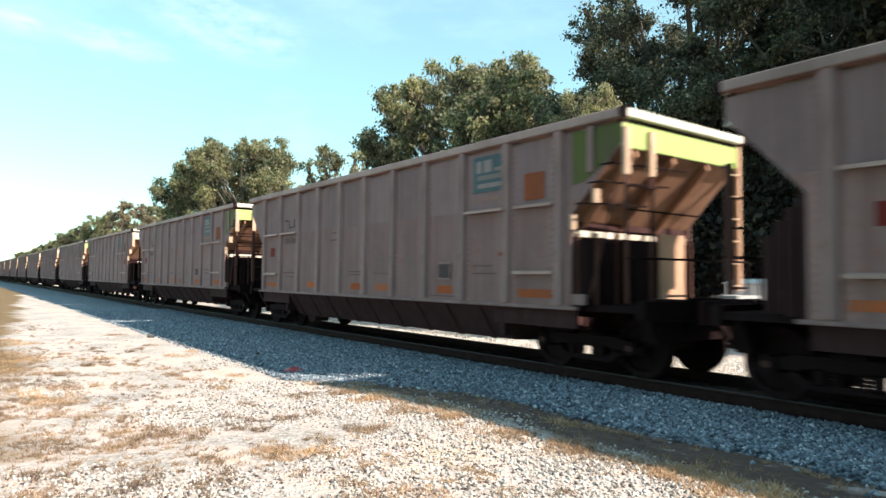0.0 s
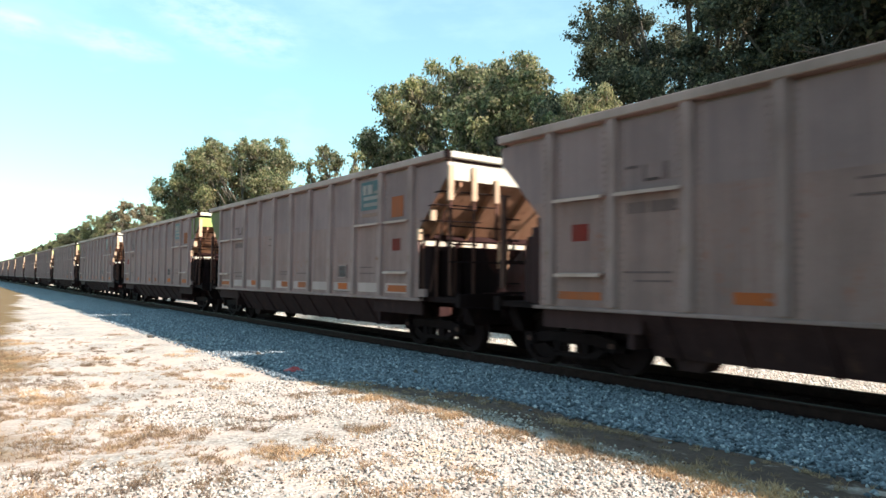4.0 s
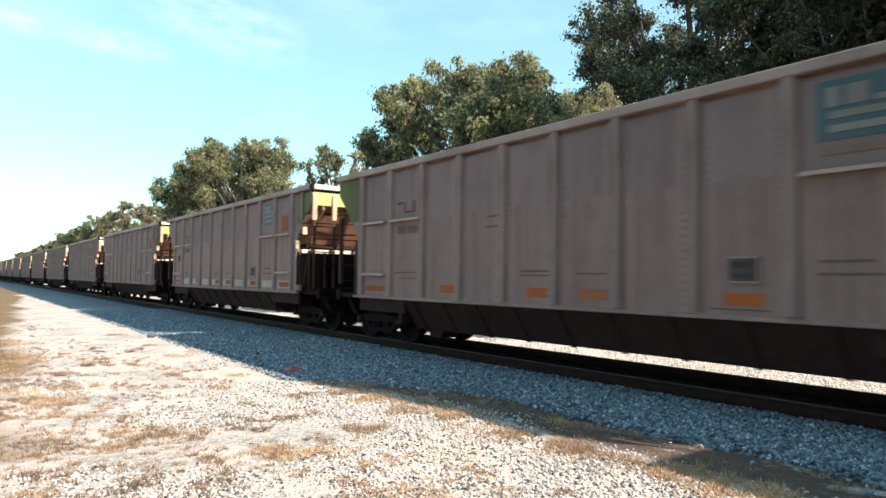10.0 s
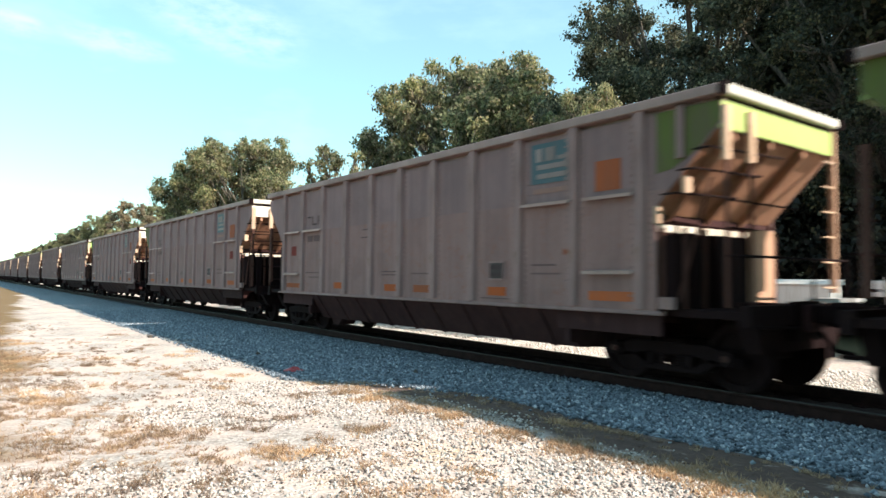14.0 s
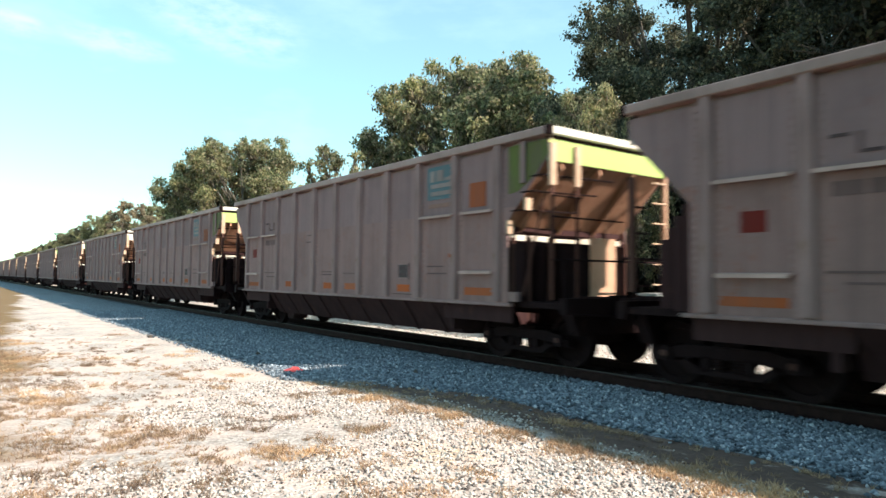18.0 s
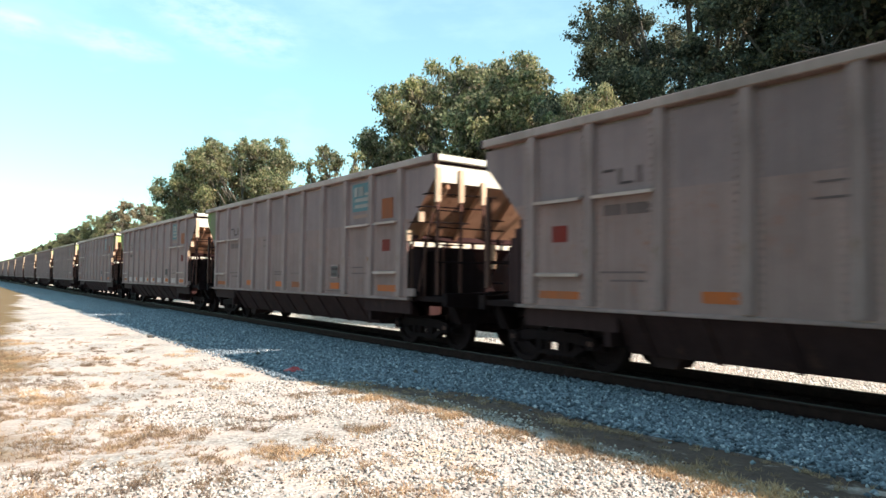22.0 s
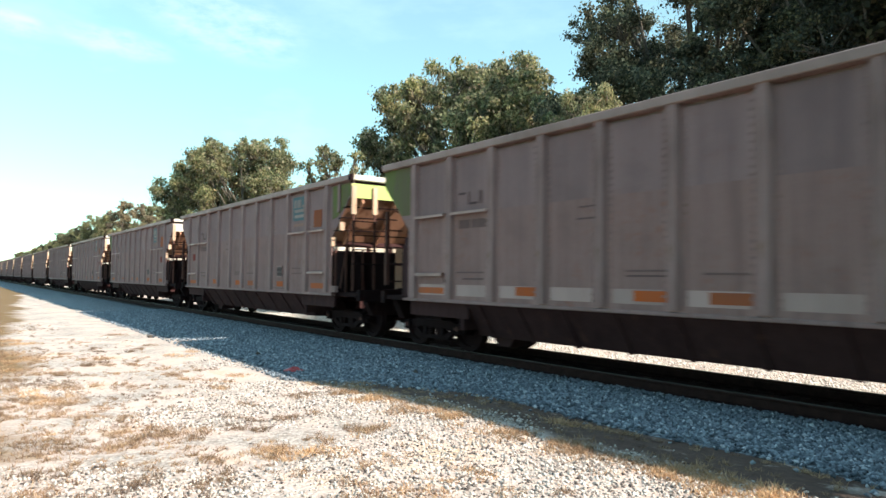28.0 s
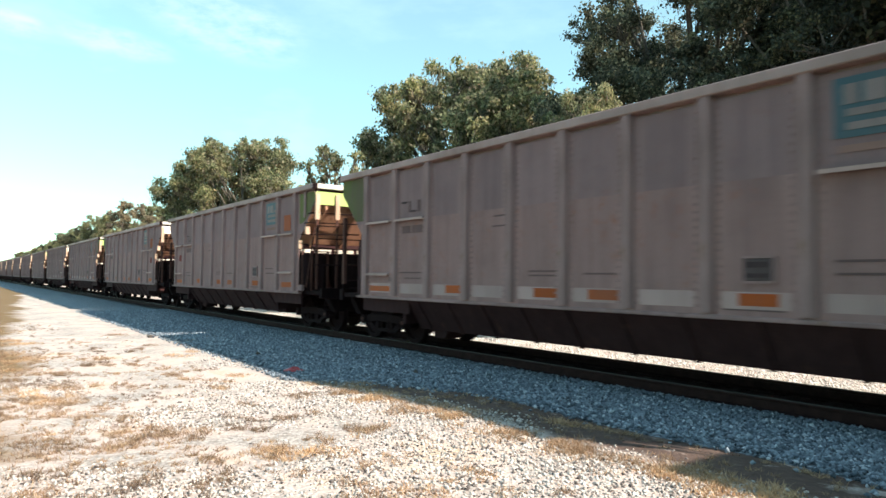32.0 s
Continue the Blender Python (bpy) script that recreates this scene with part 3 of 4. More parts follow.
def mark_list():
    """Painted marks of one side: name, x0, x1, z0, z1, material."""
    rows = [("orange_mark", -5.95, -5.1, 0.98, 1.1, M_ORANGE), ("orange_mark", -3.05, -2.5, 1.0, 1.15, M_ORANGE), ("orange_mark", -0.65, -0.12, 0.99, 1.14, M_ORANGE),
            ("orange_mark", 0.5, 1.05, 0.99, 1.14, M_ORANGE), ("orange_mark", 2.85, 3.33, 0.99, 1.14, M_ORANGE), ("orange_mark", 5.17, 6.03, 0.98, 1.12, M_ORANGE),
            ("orange_square", 5.3, 5.76, 2.6, 3.05, M_BRICK), ("small_red_mark", 4.66, 4.8, 1.66, 1.77, M_BRICK),
            ("lettering", -4.64, -4.44, 2.86, 2.9, M_INK), ("lettering", -4.36, -4.31, 2.66, 2.9, M_FAINT), ("lettering", -4.31, -4.1, 2.66, 2.7, M_INK), ("lettering", -4.04, -3.96, 2.66, 2.9, M_FAINT),
            ("number_bar", -4.62, -4.3, 2.22, 2.38, M_FAINT), ("number_bar", -4.24, -3.82, 2.22, 2.38, M_FAINT), ("round_mark", -1.66, -1.34, 2.38, 2.41, M_FAINT), ("round_mark", -1.7, -1.3, 2.2, 2.23, M_FAINT),
            ("lettering", -0.78, -0.05, 1.4, 1.43, M_FAINT), ("lettering", -0.78, -0.05, 1.33, 1.36, M_FAINT),
            ("lettering", 0.42, 1.0, 1.36, 1.39, M_FAINT), ("lettering", -4.7, -3.9, 1.38, 1.41, M_FAINT), ("lettering", -4.5, -3.9, 1.26, 1.29, M_FAINT),
            ("lettering", 3.95, 4.5, 1.5, 1.53, M_FAINT), ("lettering", 3.95, 4.6, 1.36, 1.39, M_FAINT), ("lettering", 2.65, 3.4, 0.93, 0.95, M_FAINT),
            ("logo_panel", 3.95, 4.86, 2.84, 3.5, M_BLUE), ("logo_bar", 4.05, 4.2, 3.2, 3.42, M_LOGO_BAR), ("logo_bar", 4.26, 4.48, 3.2, 3.42, M_LOGO_BAR), ("logo_bar", 4.54, 4.76, 3.2, 3.26, M_LOGO_BAR), ("logo_bar", 4.08, 4.73, 3.07, 3.15, M_LOGO_BAR), ("logo_bar", 4.08, 4.73, 2.92, 3.0, M_LOGO_BAR),
            ("logo_caption", 4.0, 4.82, 2.68, 2.76, M_BLUSH)]
    return rows


LEDGES = [(-5.98, -5.02, 2.5), (-4.78, -3.72, 2.5), (-5.95, -5.05, 1.34), (5.1, 6.02, 2.48), (3.8, 4.86, 2.48), (5.1, 6.02, 1.38)]


def wheelset_mesh():
    s = Shape()
    for sgn in (-1, 1):
        prof = [(0.05, sgn * 0.9), (0.13, sgn * 0.84), (0.14, sgn * 0.78), (0.34, sgn * 0.76), (0.36, sgn * 0.82), (0.457, sgn * 0.815), (0.462, sgn * 0.71), (0.487, sgn * 0.70), (0.487, sgn * 0.675), (0.36, sgn * 0.68), (0.15, sgn * 0.70), (0.09, sgn * 0.66)]
        s.lathe(prof, True, 28)
    s.rod((0, -1.02, 0), (0, 1.02, 0), 0.075, 10)
    return s.mesh("wheelset", M_BLACK)


def frame_mesh():
    """A cast truck side frame with its window and spring nest."""
    s = Shape()
    y0, y1 = -1.08, -0.94
    s.prism([(-1.08, 0.0), (-0.62, 0.14), (0.62, 0.14), (1.08, 0.0), (1.08, -0.1), (0.72, -0.1), (0.45, -0.02), (-0.45, -0.02), (-0.72, -0.1), (-1.08, -0.1)], "y", y0, y1)
    s.prism([(-0.78, -0.06), (-0.62, -0.04), (-0.38, -0.18), (0.38, -0.18), (0.62, -0.04), (0.78, -0.06), (0.5, -0.25), (-0.5, -0.25)], "y", y0, y1)
    s.box(-0.36, -0.24, y0, y1, -0.2, 0.0)
    s.box(0.24, 0.36, y0, y1, -0.2, 0.0)
    for x in (-0.89, 0.89):
        s.rod((x, y0 - 0.06, 0.0), (x, y1, 0.0), 0.11, 12)
    return s.mesh("side_frame", M_BLACK)


def build_car(index, flip, white_feet, near):
    car = new("hopper_car")
    end_word = "lime-green front end" if flip else "lime-green rear end"
    feet = ", white sill squares" if white_feet else ""
    tagged(car, "dusty grey ribbed coal hopper car, " + end_word + feet, "hopper car", "cars of the coal train")
    k = car_meshes()
    turned = Matrix.Rotation(math.pi, 4, "Z")
    still = Matrix.Identity(4)
    for m in (still, turned):
        piece("lower_side_sheet", k["lower_sheet"], car, m)
        if near and m is still:
            for b in range(12):
                piece("upper_panel", bay_mesh(b), car)
        else:
            piece("upper_side_sheet", k["upper_sheet"], car, m)
        piece("top_chord", k["top_chord"], car, m)
        piece("side_sill", k["side_sill"], car, m)
    if near:
        for i in range(-5, 6):
            piece("rib", k["rib"], car, pose(i * 1.22, 0, 0))
    else:
        piece("ribs", kept("ribs", lambda: joined_ribs("ribs")), car)
    if near:
        tagged(piece("rivets", kept("rivets", rivet_mesh), car), kind="stuff")
    piece("far_ribs", kept("ribs", lambda: joined_ribs("ribs")), car, turned)
    for x0, x1, z in LEDGES:
        me = kept("ledge %.1f %.1f" % (x0, z), lambda: Shape().prism([(-HALF_W - 0.115, z - 0.014), (-HALF_W - 0.115, z + 0.034), (-HALF_W, z + 0.05), (-HALF_W, z + 0.02), (-HALF_W - 0.095, z + 0.01), (-HALF_W - 0.1, z - 0.014)], "x", x0, x1).mesh("ledge", M_LEDGE))
        piece("ledge", me, car)
    rows = mark_list()
    if white_feet:
        rows += [("small_plate", -5.1, -5.04, 1.2, 1.29, M_INK)]
    if not near:
        rows = [r for r in rows if r[0] in ("orange_square", "logo_panel")]
    for name, x0, x1, z0, z1, mat in rows:
        lift = 0.010 if name in ("logo_bar",) else 0.0
        me = kept("%s %.2f %.2f %s" % (name, x0, z0, mat.name), lambda: flat(x0, x1, z0, z1, -HALF_W - 0.006 - lift).mesh(name, mat))
        piece(name, me, car)
    if white_feet and near:
        for i in range(-5, 5):
            x = i * 1.22 + 0.61
            me = kept("foot", lambda: Shape().box(-0.43, 0.43, -HALF_W - 0.010, -HALF_W - 0.004, 0.95, 1.16).mesh("white_patch", M_PATCH))
            piece("white_patch", me, car, pose(x, 0.003, 0))
    # the door indicator box
    if near:
        me = kept("box", lambda: Shape().box(2.92, 3.28, -HALF_W - 0.03, -HALF_W, 1.29, 1.56, 0.008).mesh("indicator_box", M_FACE))
        b = piece("indicator_box", me, car)
        piece("indicator_slot", kept("boxslot", lambda: Shape().box(2.95, 3.24, -HALF_W - 0.036, -HALF_W - 0.02, 1.45, 1.52).box(2.95, 3.24, -HALF_W - 0.036, -HALF_W - 0.02, 1.33, 1.38).mesh("indicator_slot", M_INK)), b)
        piece("indicator_rim", kept("boxrim", lambda: Shape().box(2.9, 3.3, -HALF_W - 0.035, -HALF_W, 1.56, 1.59).box(2.9, 3.3, -HALF_W - 0.035, -HALF_W, 1.26, 1.29).box(3.28, 3.31, -HALF_W - 0.035, -HALF_W, 1.29, 1.56).mesh("indicator_rim", M_RIB)), b)
    if index == 20:
        piece("faded_graffiti", kept("graffiti", graffiti_mesh), car, None, "faded dark sprayed scrawl")["kind"] = "stuff"
    # red square and green corner by the ends
    red_x = 5.34 if flip else -5.66
    piece("red_square", kept("red %d" % flip, lambda: flat(red_x, red_x + 0.32, 1.87, 2.13, -HALF_W - 0.006).mesh("red_square", M_RED)), car)
    piece("green_corner", kept("corner %d" % flip, lambda: Shape().prism([(-6.3, TOP - 0.14), (-7.3, TOP - 0.14), (-7.3, 3.3), (-6.62, 2.6), (-6.3, 2.6)] if flip else [(6.36, TOP - 0.2), (7.3, TOP - 0.2), (7.3, 3.32), (6.98, 3.0), (6.6, 2.78), (6.36, 2.74)], "y", -HALF_W - 0.008, -HALF_W + 0.002).mesh("green_corner", M_GREEN)), car)
    if near and not flip:
        piece("corner_post", kept("cpost", lambda: Shape().box(6.68, 6.8, -HALF_W - 0.05, -HALF_W - 0.006, 2.9, TOP - 0.16, 0.008).mesh("corner_post", M_RIB)), car)
    # hopper bottoms and centre sill
    piece("hopper_bottom", kept("hopper", hopper_mesh), car, None, "black sloping hopper bays and doors")
    for m, green in ((still, not flip), (turned, flip)):
        ends(car, m, green, near, m is turned)
    # trucks
    for x in (-6.17, 6.17):
        truck = piece("truck", kept("bolster", lambda: Shape().box(-0.22, 0.22, -1.0, 1.0, 0.42, 0.66, 0.03).box(-0.3, 0.3, -0.35, 0.35, 0.6, 0.98).mesh("bolster", M_BLACK)), car, pose(x, 0, RAIL - BODY))
        for m in (still, turned):
            piece("side_frame", kept("side_frame", frame_mesh), truck, pose(0, 0, 0.47) @ m)
        for dx in (-0.89, 0.89):
            ws = piece("wheelset", kept("wheelset", wheelset_mesh), truck)
            ws.matrix_parent_inverse = pose(dx, 0, 0.457)
            WHEELS.append(ws)
        if near:
            for dx in (-0.89, 0.89):
                piece("bearing_cap", kept("bcap", lambda: Shape().rod((0, -1.16, 0), (0, -1.12, 0), 0.045, 12).mesh("bearing_cap", M_POST)), truck, pose(dx, 0, 0.47))
            for dx in (-0.14, 0.14):
                piece("spring", kept("spring", spring_mesh), truck, pose(dx, -1.01, 0.27))
    return car


WHEELS = []


def spring_mesh():
    s = Shape()
    for i in range(5):
        s.rod((0, 0, i * 0.045), (0, 0, i * 0.045 + 0.028), 0.07, 10)
    s.rod((0, 0, 0), (0, 0, 0.22), 0.045, 8)
    return s.mesh("spring", M_BLACK)


def graffiti_mesh():
    """Loose sprayed strokes without letters."""
    rng = random.Random(6)
    s = Shape()
    y = -HALF_W - 0.012
    for i in range(16):
        x, z = -3.4 + i * 0.33 + rng.uniform(-0.1, 0.1), rng.uniform(1.15, 1.45)
        for j in range(3):
            x2, z2 = x + rng.uniform(-0.16, 0.2), z + rng.uniform(-0.3, 0.3)
            z2 = min(max(z2, 1.0), 1.75)
            s.prism([(x, z), (x2, z2), (x2 + 0.07, z2 + 0.02), (x + 0.07, z + 0.02)], "y", y - 0.003, y)
            x, z = x2, z2
    return s.mesh("faded_graffiti", M_FAINT)


def joined_ribs(name):
    s = Shape()
    for i in range(-5, 6):
        x = i * 1.22
        s.prism([(x - 0.11, -HALF_W - 0.004), (x - 0.075, -HALF_W - 0.075), (x + 0.075, -HALF_W - 0.075), (x + 0.11, -HALF_W - 0.004)], "z", SILL + 0.08, TOP - 0.12)
    return s.mesh(name, M_RIB)


def rivet_mesh():
    """Columns of button-head rivets beside every rib and a row under the chord."""
    s = Shape()
    for i in range(-5, 6):
        for dx in (-0.165, 0.165):
            for j in range(27):
                x, z = i * 1.22 + dx, SILL + 0.16 + j * 0.1
                y = -HALF_W - (0.006 if z < 2.52 else 0.0)
                s.prism([(x - 0.019, z - 0.019), (x + 0.019, z - 0.019), (x + 0.019, z + 0.019), (x - 0.019, z + 0.019)], "y", y - 0.013, y)
    return s.mesh("rivets", M_RIB)


def hopper_mesh():
    s = Shape()
    # centre sill
    s.box(-7.7, 7.7, -0.2, 0.2, 0.62, 0.98)
    # long trough between the trucks
    s.prism([(-1.58, 0.84), (1.58, 0.84), (1.15, 0.2), (0.55, 0.17), (-0.55, 0.17), (-1.15, 0.2)], "x", -4.5, 4.6)
    # cross ribs on the trough
    for i in range(9):
        x = -4.1 + i * 1.02
        s.prism([(-1.6, 0.83), (-1.17, 0.18), (-1.1, 0.18), (-1.5, 0.83)], "x", x - 0.04, x + 0.04)
    # door castings that reach down near the rail
    for y in (-1.0, 0.55):
        s.prism([(-4.32, 0.25), (-3.7, 0.25), (-3.86, 0.02), (-4.2, 0.02)], "y", y, y + 0.45)
    # bolster webs and skirts over the trucks, added to cover the sunlit slope behind
    for sg in (-1, 1):
        for y in (-1.52, 1.46):
            s.box(min(sg * 4.45, sg * 6.36), max(sg * 4.45, sg * 6.36), y, y + 0.06, 0.52, 0.84)
        s.box(min(sg * 4.6, sg * 4.7), max(sg * 4.6, sg * 4.7), -1.5, 1.5, 0.3, 0.9)
    # slopes over the trucks
    for sg in (-1, 1):
        s.prism([(sg * 4.5, 0.84), (sg * 6.3, 2.2), (sg * 6.3, 2.1), (sg * 4.6, 0.5)], "y", -1.5, 1.5)
    return s.mesh("hopper_bottom", M_HOPPER)


def ends(car, m, green, near, front):
    """All parts of one end, modelled at +x and turned by m."""
    col = M_LIME if green else M_CREAM
    word = "lime-green painted end panel" if green else "cream painted end panel"
    c = "g" if green else "w"

    def add(name, key, make, mat, label="", parent=None):
        return piece(name, kept(key, lambda: make(Shape()).mesh(name, mat)), parent or car, m if parent is None else None, label)

    add("end_coping", "coping", lambda s: s.box(HALF_TOP - 0.07, HALF_TOP + 0.03, -1.58, 1.58, TOP - 0.125, TOP + 0.004, 0.012), M_CREAM, "cream end coping")
    add("corner_cap", "capn", lambda s: s.box(HALF_TOP - 0.04, HALF_TOP + 0.045, -1.69, -1.585, TOP - 0.145, TOP + 0.01, 0.008), M_BLACK)
    add("corner_cap", "capf", lambda s: s.box(HALF_TOP - 0.04, HALF_TOP + 0.045, 1.585, 1.69, TOP - 0.145, TOP + 0.01, 0.008), M_BLACK)
    add("back_plate", "backp", lambda s: s.box(HALF_TOP - 0.14, HALF_TOP - 0.1, -1.58, 1.58, 3.22, TOP - 0.02), M_HOPPER)
    add("end_panel", "band" + c, lambda s: s.box(HALF_TOP - 0.09, HALF_TOP - 0.05, -1.58, 1.58, 3.22, TOP - 0.2), col, word)
    add("slope_sheet", "slope", lambda s: s.prism([(HALF_TOP - 0.1, 3.25), (HALF_TOP - 0.1, 3.3), (6.0, 2.02), (6.0, 1.96), (6.05, 1.96)], "y", -1.58, 1.58), M_RUST, "rusty brown slope sheet")
    if near:
        for y in () if front else (-1.25, -0.3, 0.65):
            add("slope_stiffener", "stiff%.1f" % y, lambda s: s.prism([(HALF_TOP - 0.1, 3.24), (HALF_TOP - 0.06, 3.1), (6.22, 2.03), (6.08, 2.05)], "y", y - 0.03, y + 0.03), M_RUST)
    # cross beam under the slope, then the open end frame
    add("cross_beam", "cross", lambda s: s.box(6.24, 6.32, -1.58, 1.58, 1.94, 2.04), M_HOPPER)
    for i, (y0, y1) in enumerate(((-1.55, -1.2), (-1.1, -0.62), (-0.5, 0.1), (0.22, 0.5), (0.7, 1.4))):
        if near and not front or i == 1:
            add("beam_plate", "bplate%d" % i, lambda s: s.box(6.32, 6.37, y0, y1, 1.955, 2.055), M_CREAM, "cream plate on the cross beam")
    add("end_platform", "platform", lambda s: s.box(6.2, 7.6, -1.45, 1.45, 0.8, 0.9).box(7.45, 7.6, -1.5, 1.5, 0.72, 0.98).prism([(-1.3, 0.82), (1.3, 0.82), (1.05, 0.36), (-1.05, 0.36)], "x", 7.28, 7.5), M_BLACK)
    add("centre_plate", "cplate" + c, lambda s: s.box(6.74, 6.78, 0.05 if green else 0.2, 0.75 if green else 0.5, 0.95 if green else 1.5, 2.05), M_PEACH, "peach primer centre plate")
    for i, (x, y) in enumerate(((6.4, -1.52), (6.62, -1.34), (6.62, -0.86), (6.4, 1.52))):
        add("end_post", "epost%d" % i, lambda s: s.box(x - 0.022, x + 0.022, y - 0.025, y + 0.025, 0.85, 2.0), M_POST)
    # reservoirs standing behind the posts, brake gear and a dark bin below the slope
    add("air_reservoir", "tank", lambda s: s.rod((6.45, -1.36, 0.9), (6.45, -1.36, 1.9), 0.15, 14).rod((6.45, -0.98, 0.9), (6.45, -0.98, 1.86), 0.16, 14).rod((6.45, -0.98, 1.86), (6.45, -0.98, 1.95), 0.16, 14, 0.06), M_BLACK)
    add("brake_bin", "bin" + c, lambda s: s.prism([(-0.72, 1.92), (0.3, 1.92), (0.16, 0.9), (-0.58, 0.9)] if green else [(-0.72, 1.92), (-0.1, 1.92), (0.05, 1.5), (0.42, 1.3), (0.5, 1.05), (0.8, 0.9), (-0.6, 0.9)], "x", 6.3, 6.7), M_BLACK)
    # long ladder at the far corner, short grab irons at the near corner
    # on the leading end, darker ladder and rung materials hold its shade
    lad = add("ladder", "ladrail%d" % front, lambda s: s.box(HALF_TOP - 0.1, HALF_TOP - 0.02, 1.5, 1.58, 1.12, 2.75 if front else 3.6), M_POST if front else M_PEACH, "" if front else "steel end ladder")
    if near:
        for i in range(4 if front else 6):
            z = 1.2 + i * 0.38
            piece("rung", kept("rung%d%d" % (i, front), lambda: Shape().rod((HALF_TOP - 0.03, 1.14, z), (HALF_TOP - 0.03, 1.54, z), 0.016).mesh("rung", M_HOPPER if front else M_BUFF)), lad)
    if front:
        # dark frame of the leading end, with open rails between the posts
        for i, (x, y) in enumerate(((6.42, 1.5), (6.58, 1.46), (6.74, 1.4), (6.92, 1.3))):
            add("frame_post", "fpost%d" % i, lambda s: s.box(x - 0.05, x + 0.05, y - 0.05, y + 0.05, 0.88, 2.3 - 0.15 * i), M_HOPPER)
    for i, (x, y, z0, z1) in enumerate(((HALF_TOP - 0.02, -1.54, 2.81, 3.5), (HALF_TOP - 0.02, -0.95, 2.83, 3.5), (HALF_TOP - 0.02, -0.35, 2.83, 3.3), (6.8, -1.57, 2.44, 2.66), (6.36, -1.57, 2.06, 2.3))):
        if i == 2 and green:
            continue
        add("end_bracket", "brk%d" % i, lambda s: s.box(x - 0.03, x + 0.03, y - 0.06, y + 0.06, z0, z1), M_BUFF, "buff grab bracket")
    if near:
        # end ladder below the brackets
        for i, y in enumerate(() if front else (-1.54, -0.95)):
            add("ladder_stile", "stile%d" % i, lambda s: s.box(HALF_TOP - 0.035, HALF_TOP - 0.008, y - 0.03, y + 0.03, 0.95, 2.82), M_POST)
        for i, z in enumerate(() if front else (1.6, 1.95, 2.3, 2.64)):
            add("rung", "nrung%d" % i, lambda s: s.rod((HALF_TOP + 0.02, -1.58, z), (HALF_TOP + 0.02, 0.2 if i == 2 else -0.9, z), 0.014), M_BLACK)
        if not green and not front:
            add("hanging_stile", "stile2", lambda s: s.box(HALF_TOP - 0.035, HALF_TOP - 0.008, -0.38, -0.32, 2.1, 2.85), M_POST)
        for i, z in enumerate((2.45, 2.75, 3.0)):
            xx = 6.55 + (z - 2.3) * 0.85
            add("handrail", "hr%d" % i, lambda s: s.rod((xx, -1.6, z), (xx + 0.1, -0.3 + i * 0.2, z + 0.02), 0.016).rod((xx, -1.6, z), (xx - 0.25, -1.6, z), 0.016), M_BLACK)
        add("brace", "brace", lambda s: s.rod((6.62, -1.5, 1.0), (7.1, -1.5, 2.62), 0.02), M_POST)
        add("guard_rail", "guard", lambda s: s.rod((7.5, -1.45, 1.6), (7.5, 1.45, 1.6), 0.018).rod((7.5, -1.45, 0.95), (7.5, -1.45, 1.6), 0.018).rod((7.5, 1.45, 0.95), (7.5, 1.45, 1.6), 0.018).rod((7.5, 0.4, 0.95), (7.5, 0.4, 1.6), 0.018), M_BLACK)
        add("stirrup", "stirrup", lambda s: s.box(6.4, 6.62, -1.64, -1.56, 0.9, 1.06), M_RIB)
        if not front:
            add("crossover_step", "step", lambda s: s.box(7.25, 7.72, 0.75, 1.5, 1.0, 1.05).box(7.25, 7.7, 1.46, 1.5, 0.82, 1.04), M_GLASSY, "pale galvanised crossover step")
    add("coupler", "coupler", lambda s: s.box(7.5, 7.95, -0.09, 0.09, 0.74, 0.98, 0.02).box(7.88, 8.1, -0.16, 0.16, 0.7, 1.02, 0.05).box(7.5, 7.62, -0.35, 0.35, 0.5, 1.02).rod((7.5, 0.3, 0.75), (7.8, 0.34, 0.36), 0.03).rod((7.8, 0.34, 0.36), (8.09, 0.2, 0.34), 0.03).rod((7.62, -1.4, 0.72), (7.62, 0.1, 0.66), 0.02).rod((7.62, -1.4, 0.72), (7.66, -1.42, 0.45), 0.02), M_BLACK)


# which end is lime green: 1 where the green end leads
FLIPS = {-2: 1, 2: 1, 4: 1, 6: 1, 7: 1, 8: 1, 11: 1, 13: 1, 14: 1, 16: 1, 17: 1, 22: 1, 23: 1, 25: 1, 26: 1, 27: 1, 28: 1, 30: 1, 32: 1, 34: 1, -4: 1, -5: 1, -8: 1}
WHITE_FEET = (4, 10, 12, 22, 30, 31, 34)
CARS = {}
for index in range(-12, 36):
    CARS[index] = build_car(index, FLIPS.get(index, 0), index in WHITE_FEET, index >= -1)

# ---- trees ----


def limb(s, a, b, r0, r1, sides=7):
    s.rod(a, b, r0, sides, r1)


def leaf_cloud(name, centres, radii, count, size, mat, rng, droop=0.0):
    """Many small leaf cards over clump surfaces."""
    centres, radii = np.array(centres), np.array(radii)
    w = radii ** 2
    pick = rng.choice(len(centres), count, p=w / w.sum())
    d = rng.normal(size=(count, 3))
    pos = centres[pick] + d * 0.5 * radii[pick][:, None] * np.array([1, 1, 0.8])
    u = rng.normal(size=(count, 3))
    u[:, 2] -= droop
    u /= np.linalg.norm(u, axis=1)[:, None]
    v = np.cross(u, d + 0.7 * rng.normal(size=(count, 3)))
    v /= np.linalg.norm(v, axis=1)[:, None]
    s = size * rng.uniform(0.55, 1.5, count)[:, None]
    a, b = u * s, v * s * (0.22 if droop else 0.6)
    verts = np.stack([pos - a, pos + b, pos + a, pos - b], 1).reshape(-1, 3)
    return big_mesh(name, verts, np.arange(count * 4), 4, mat)


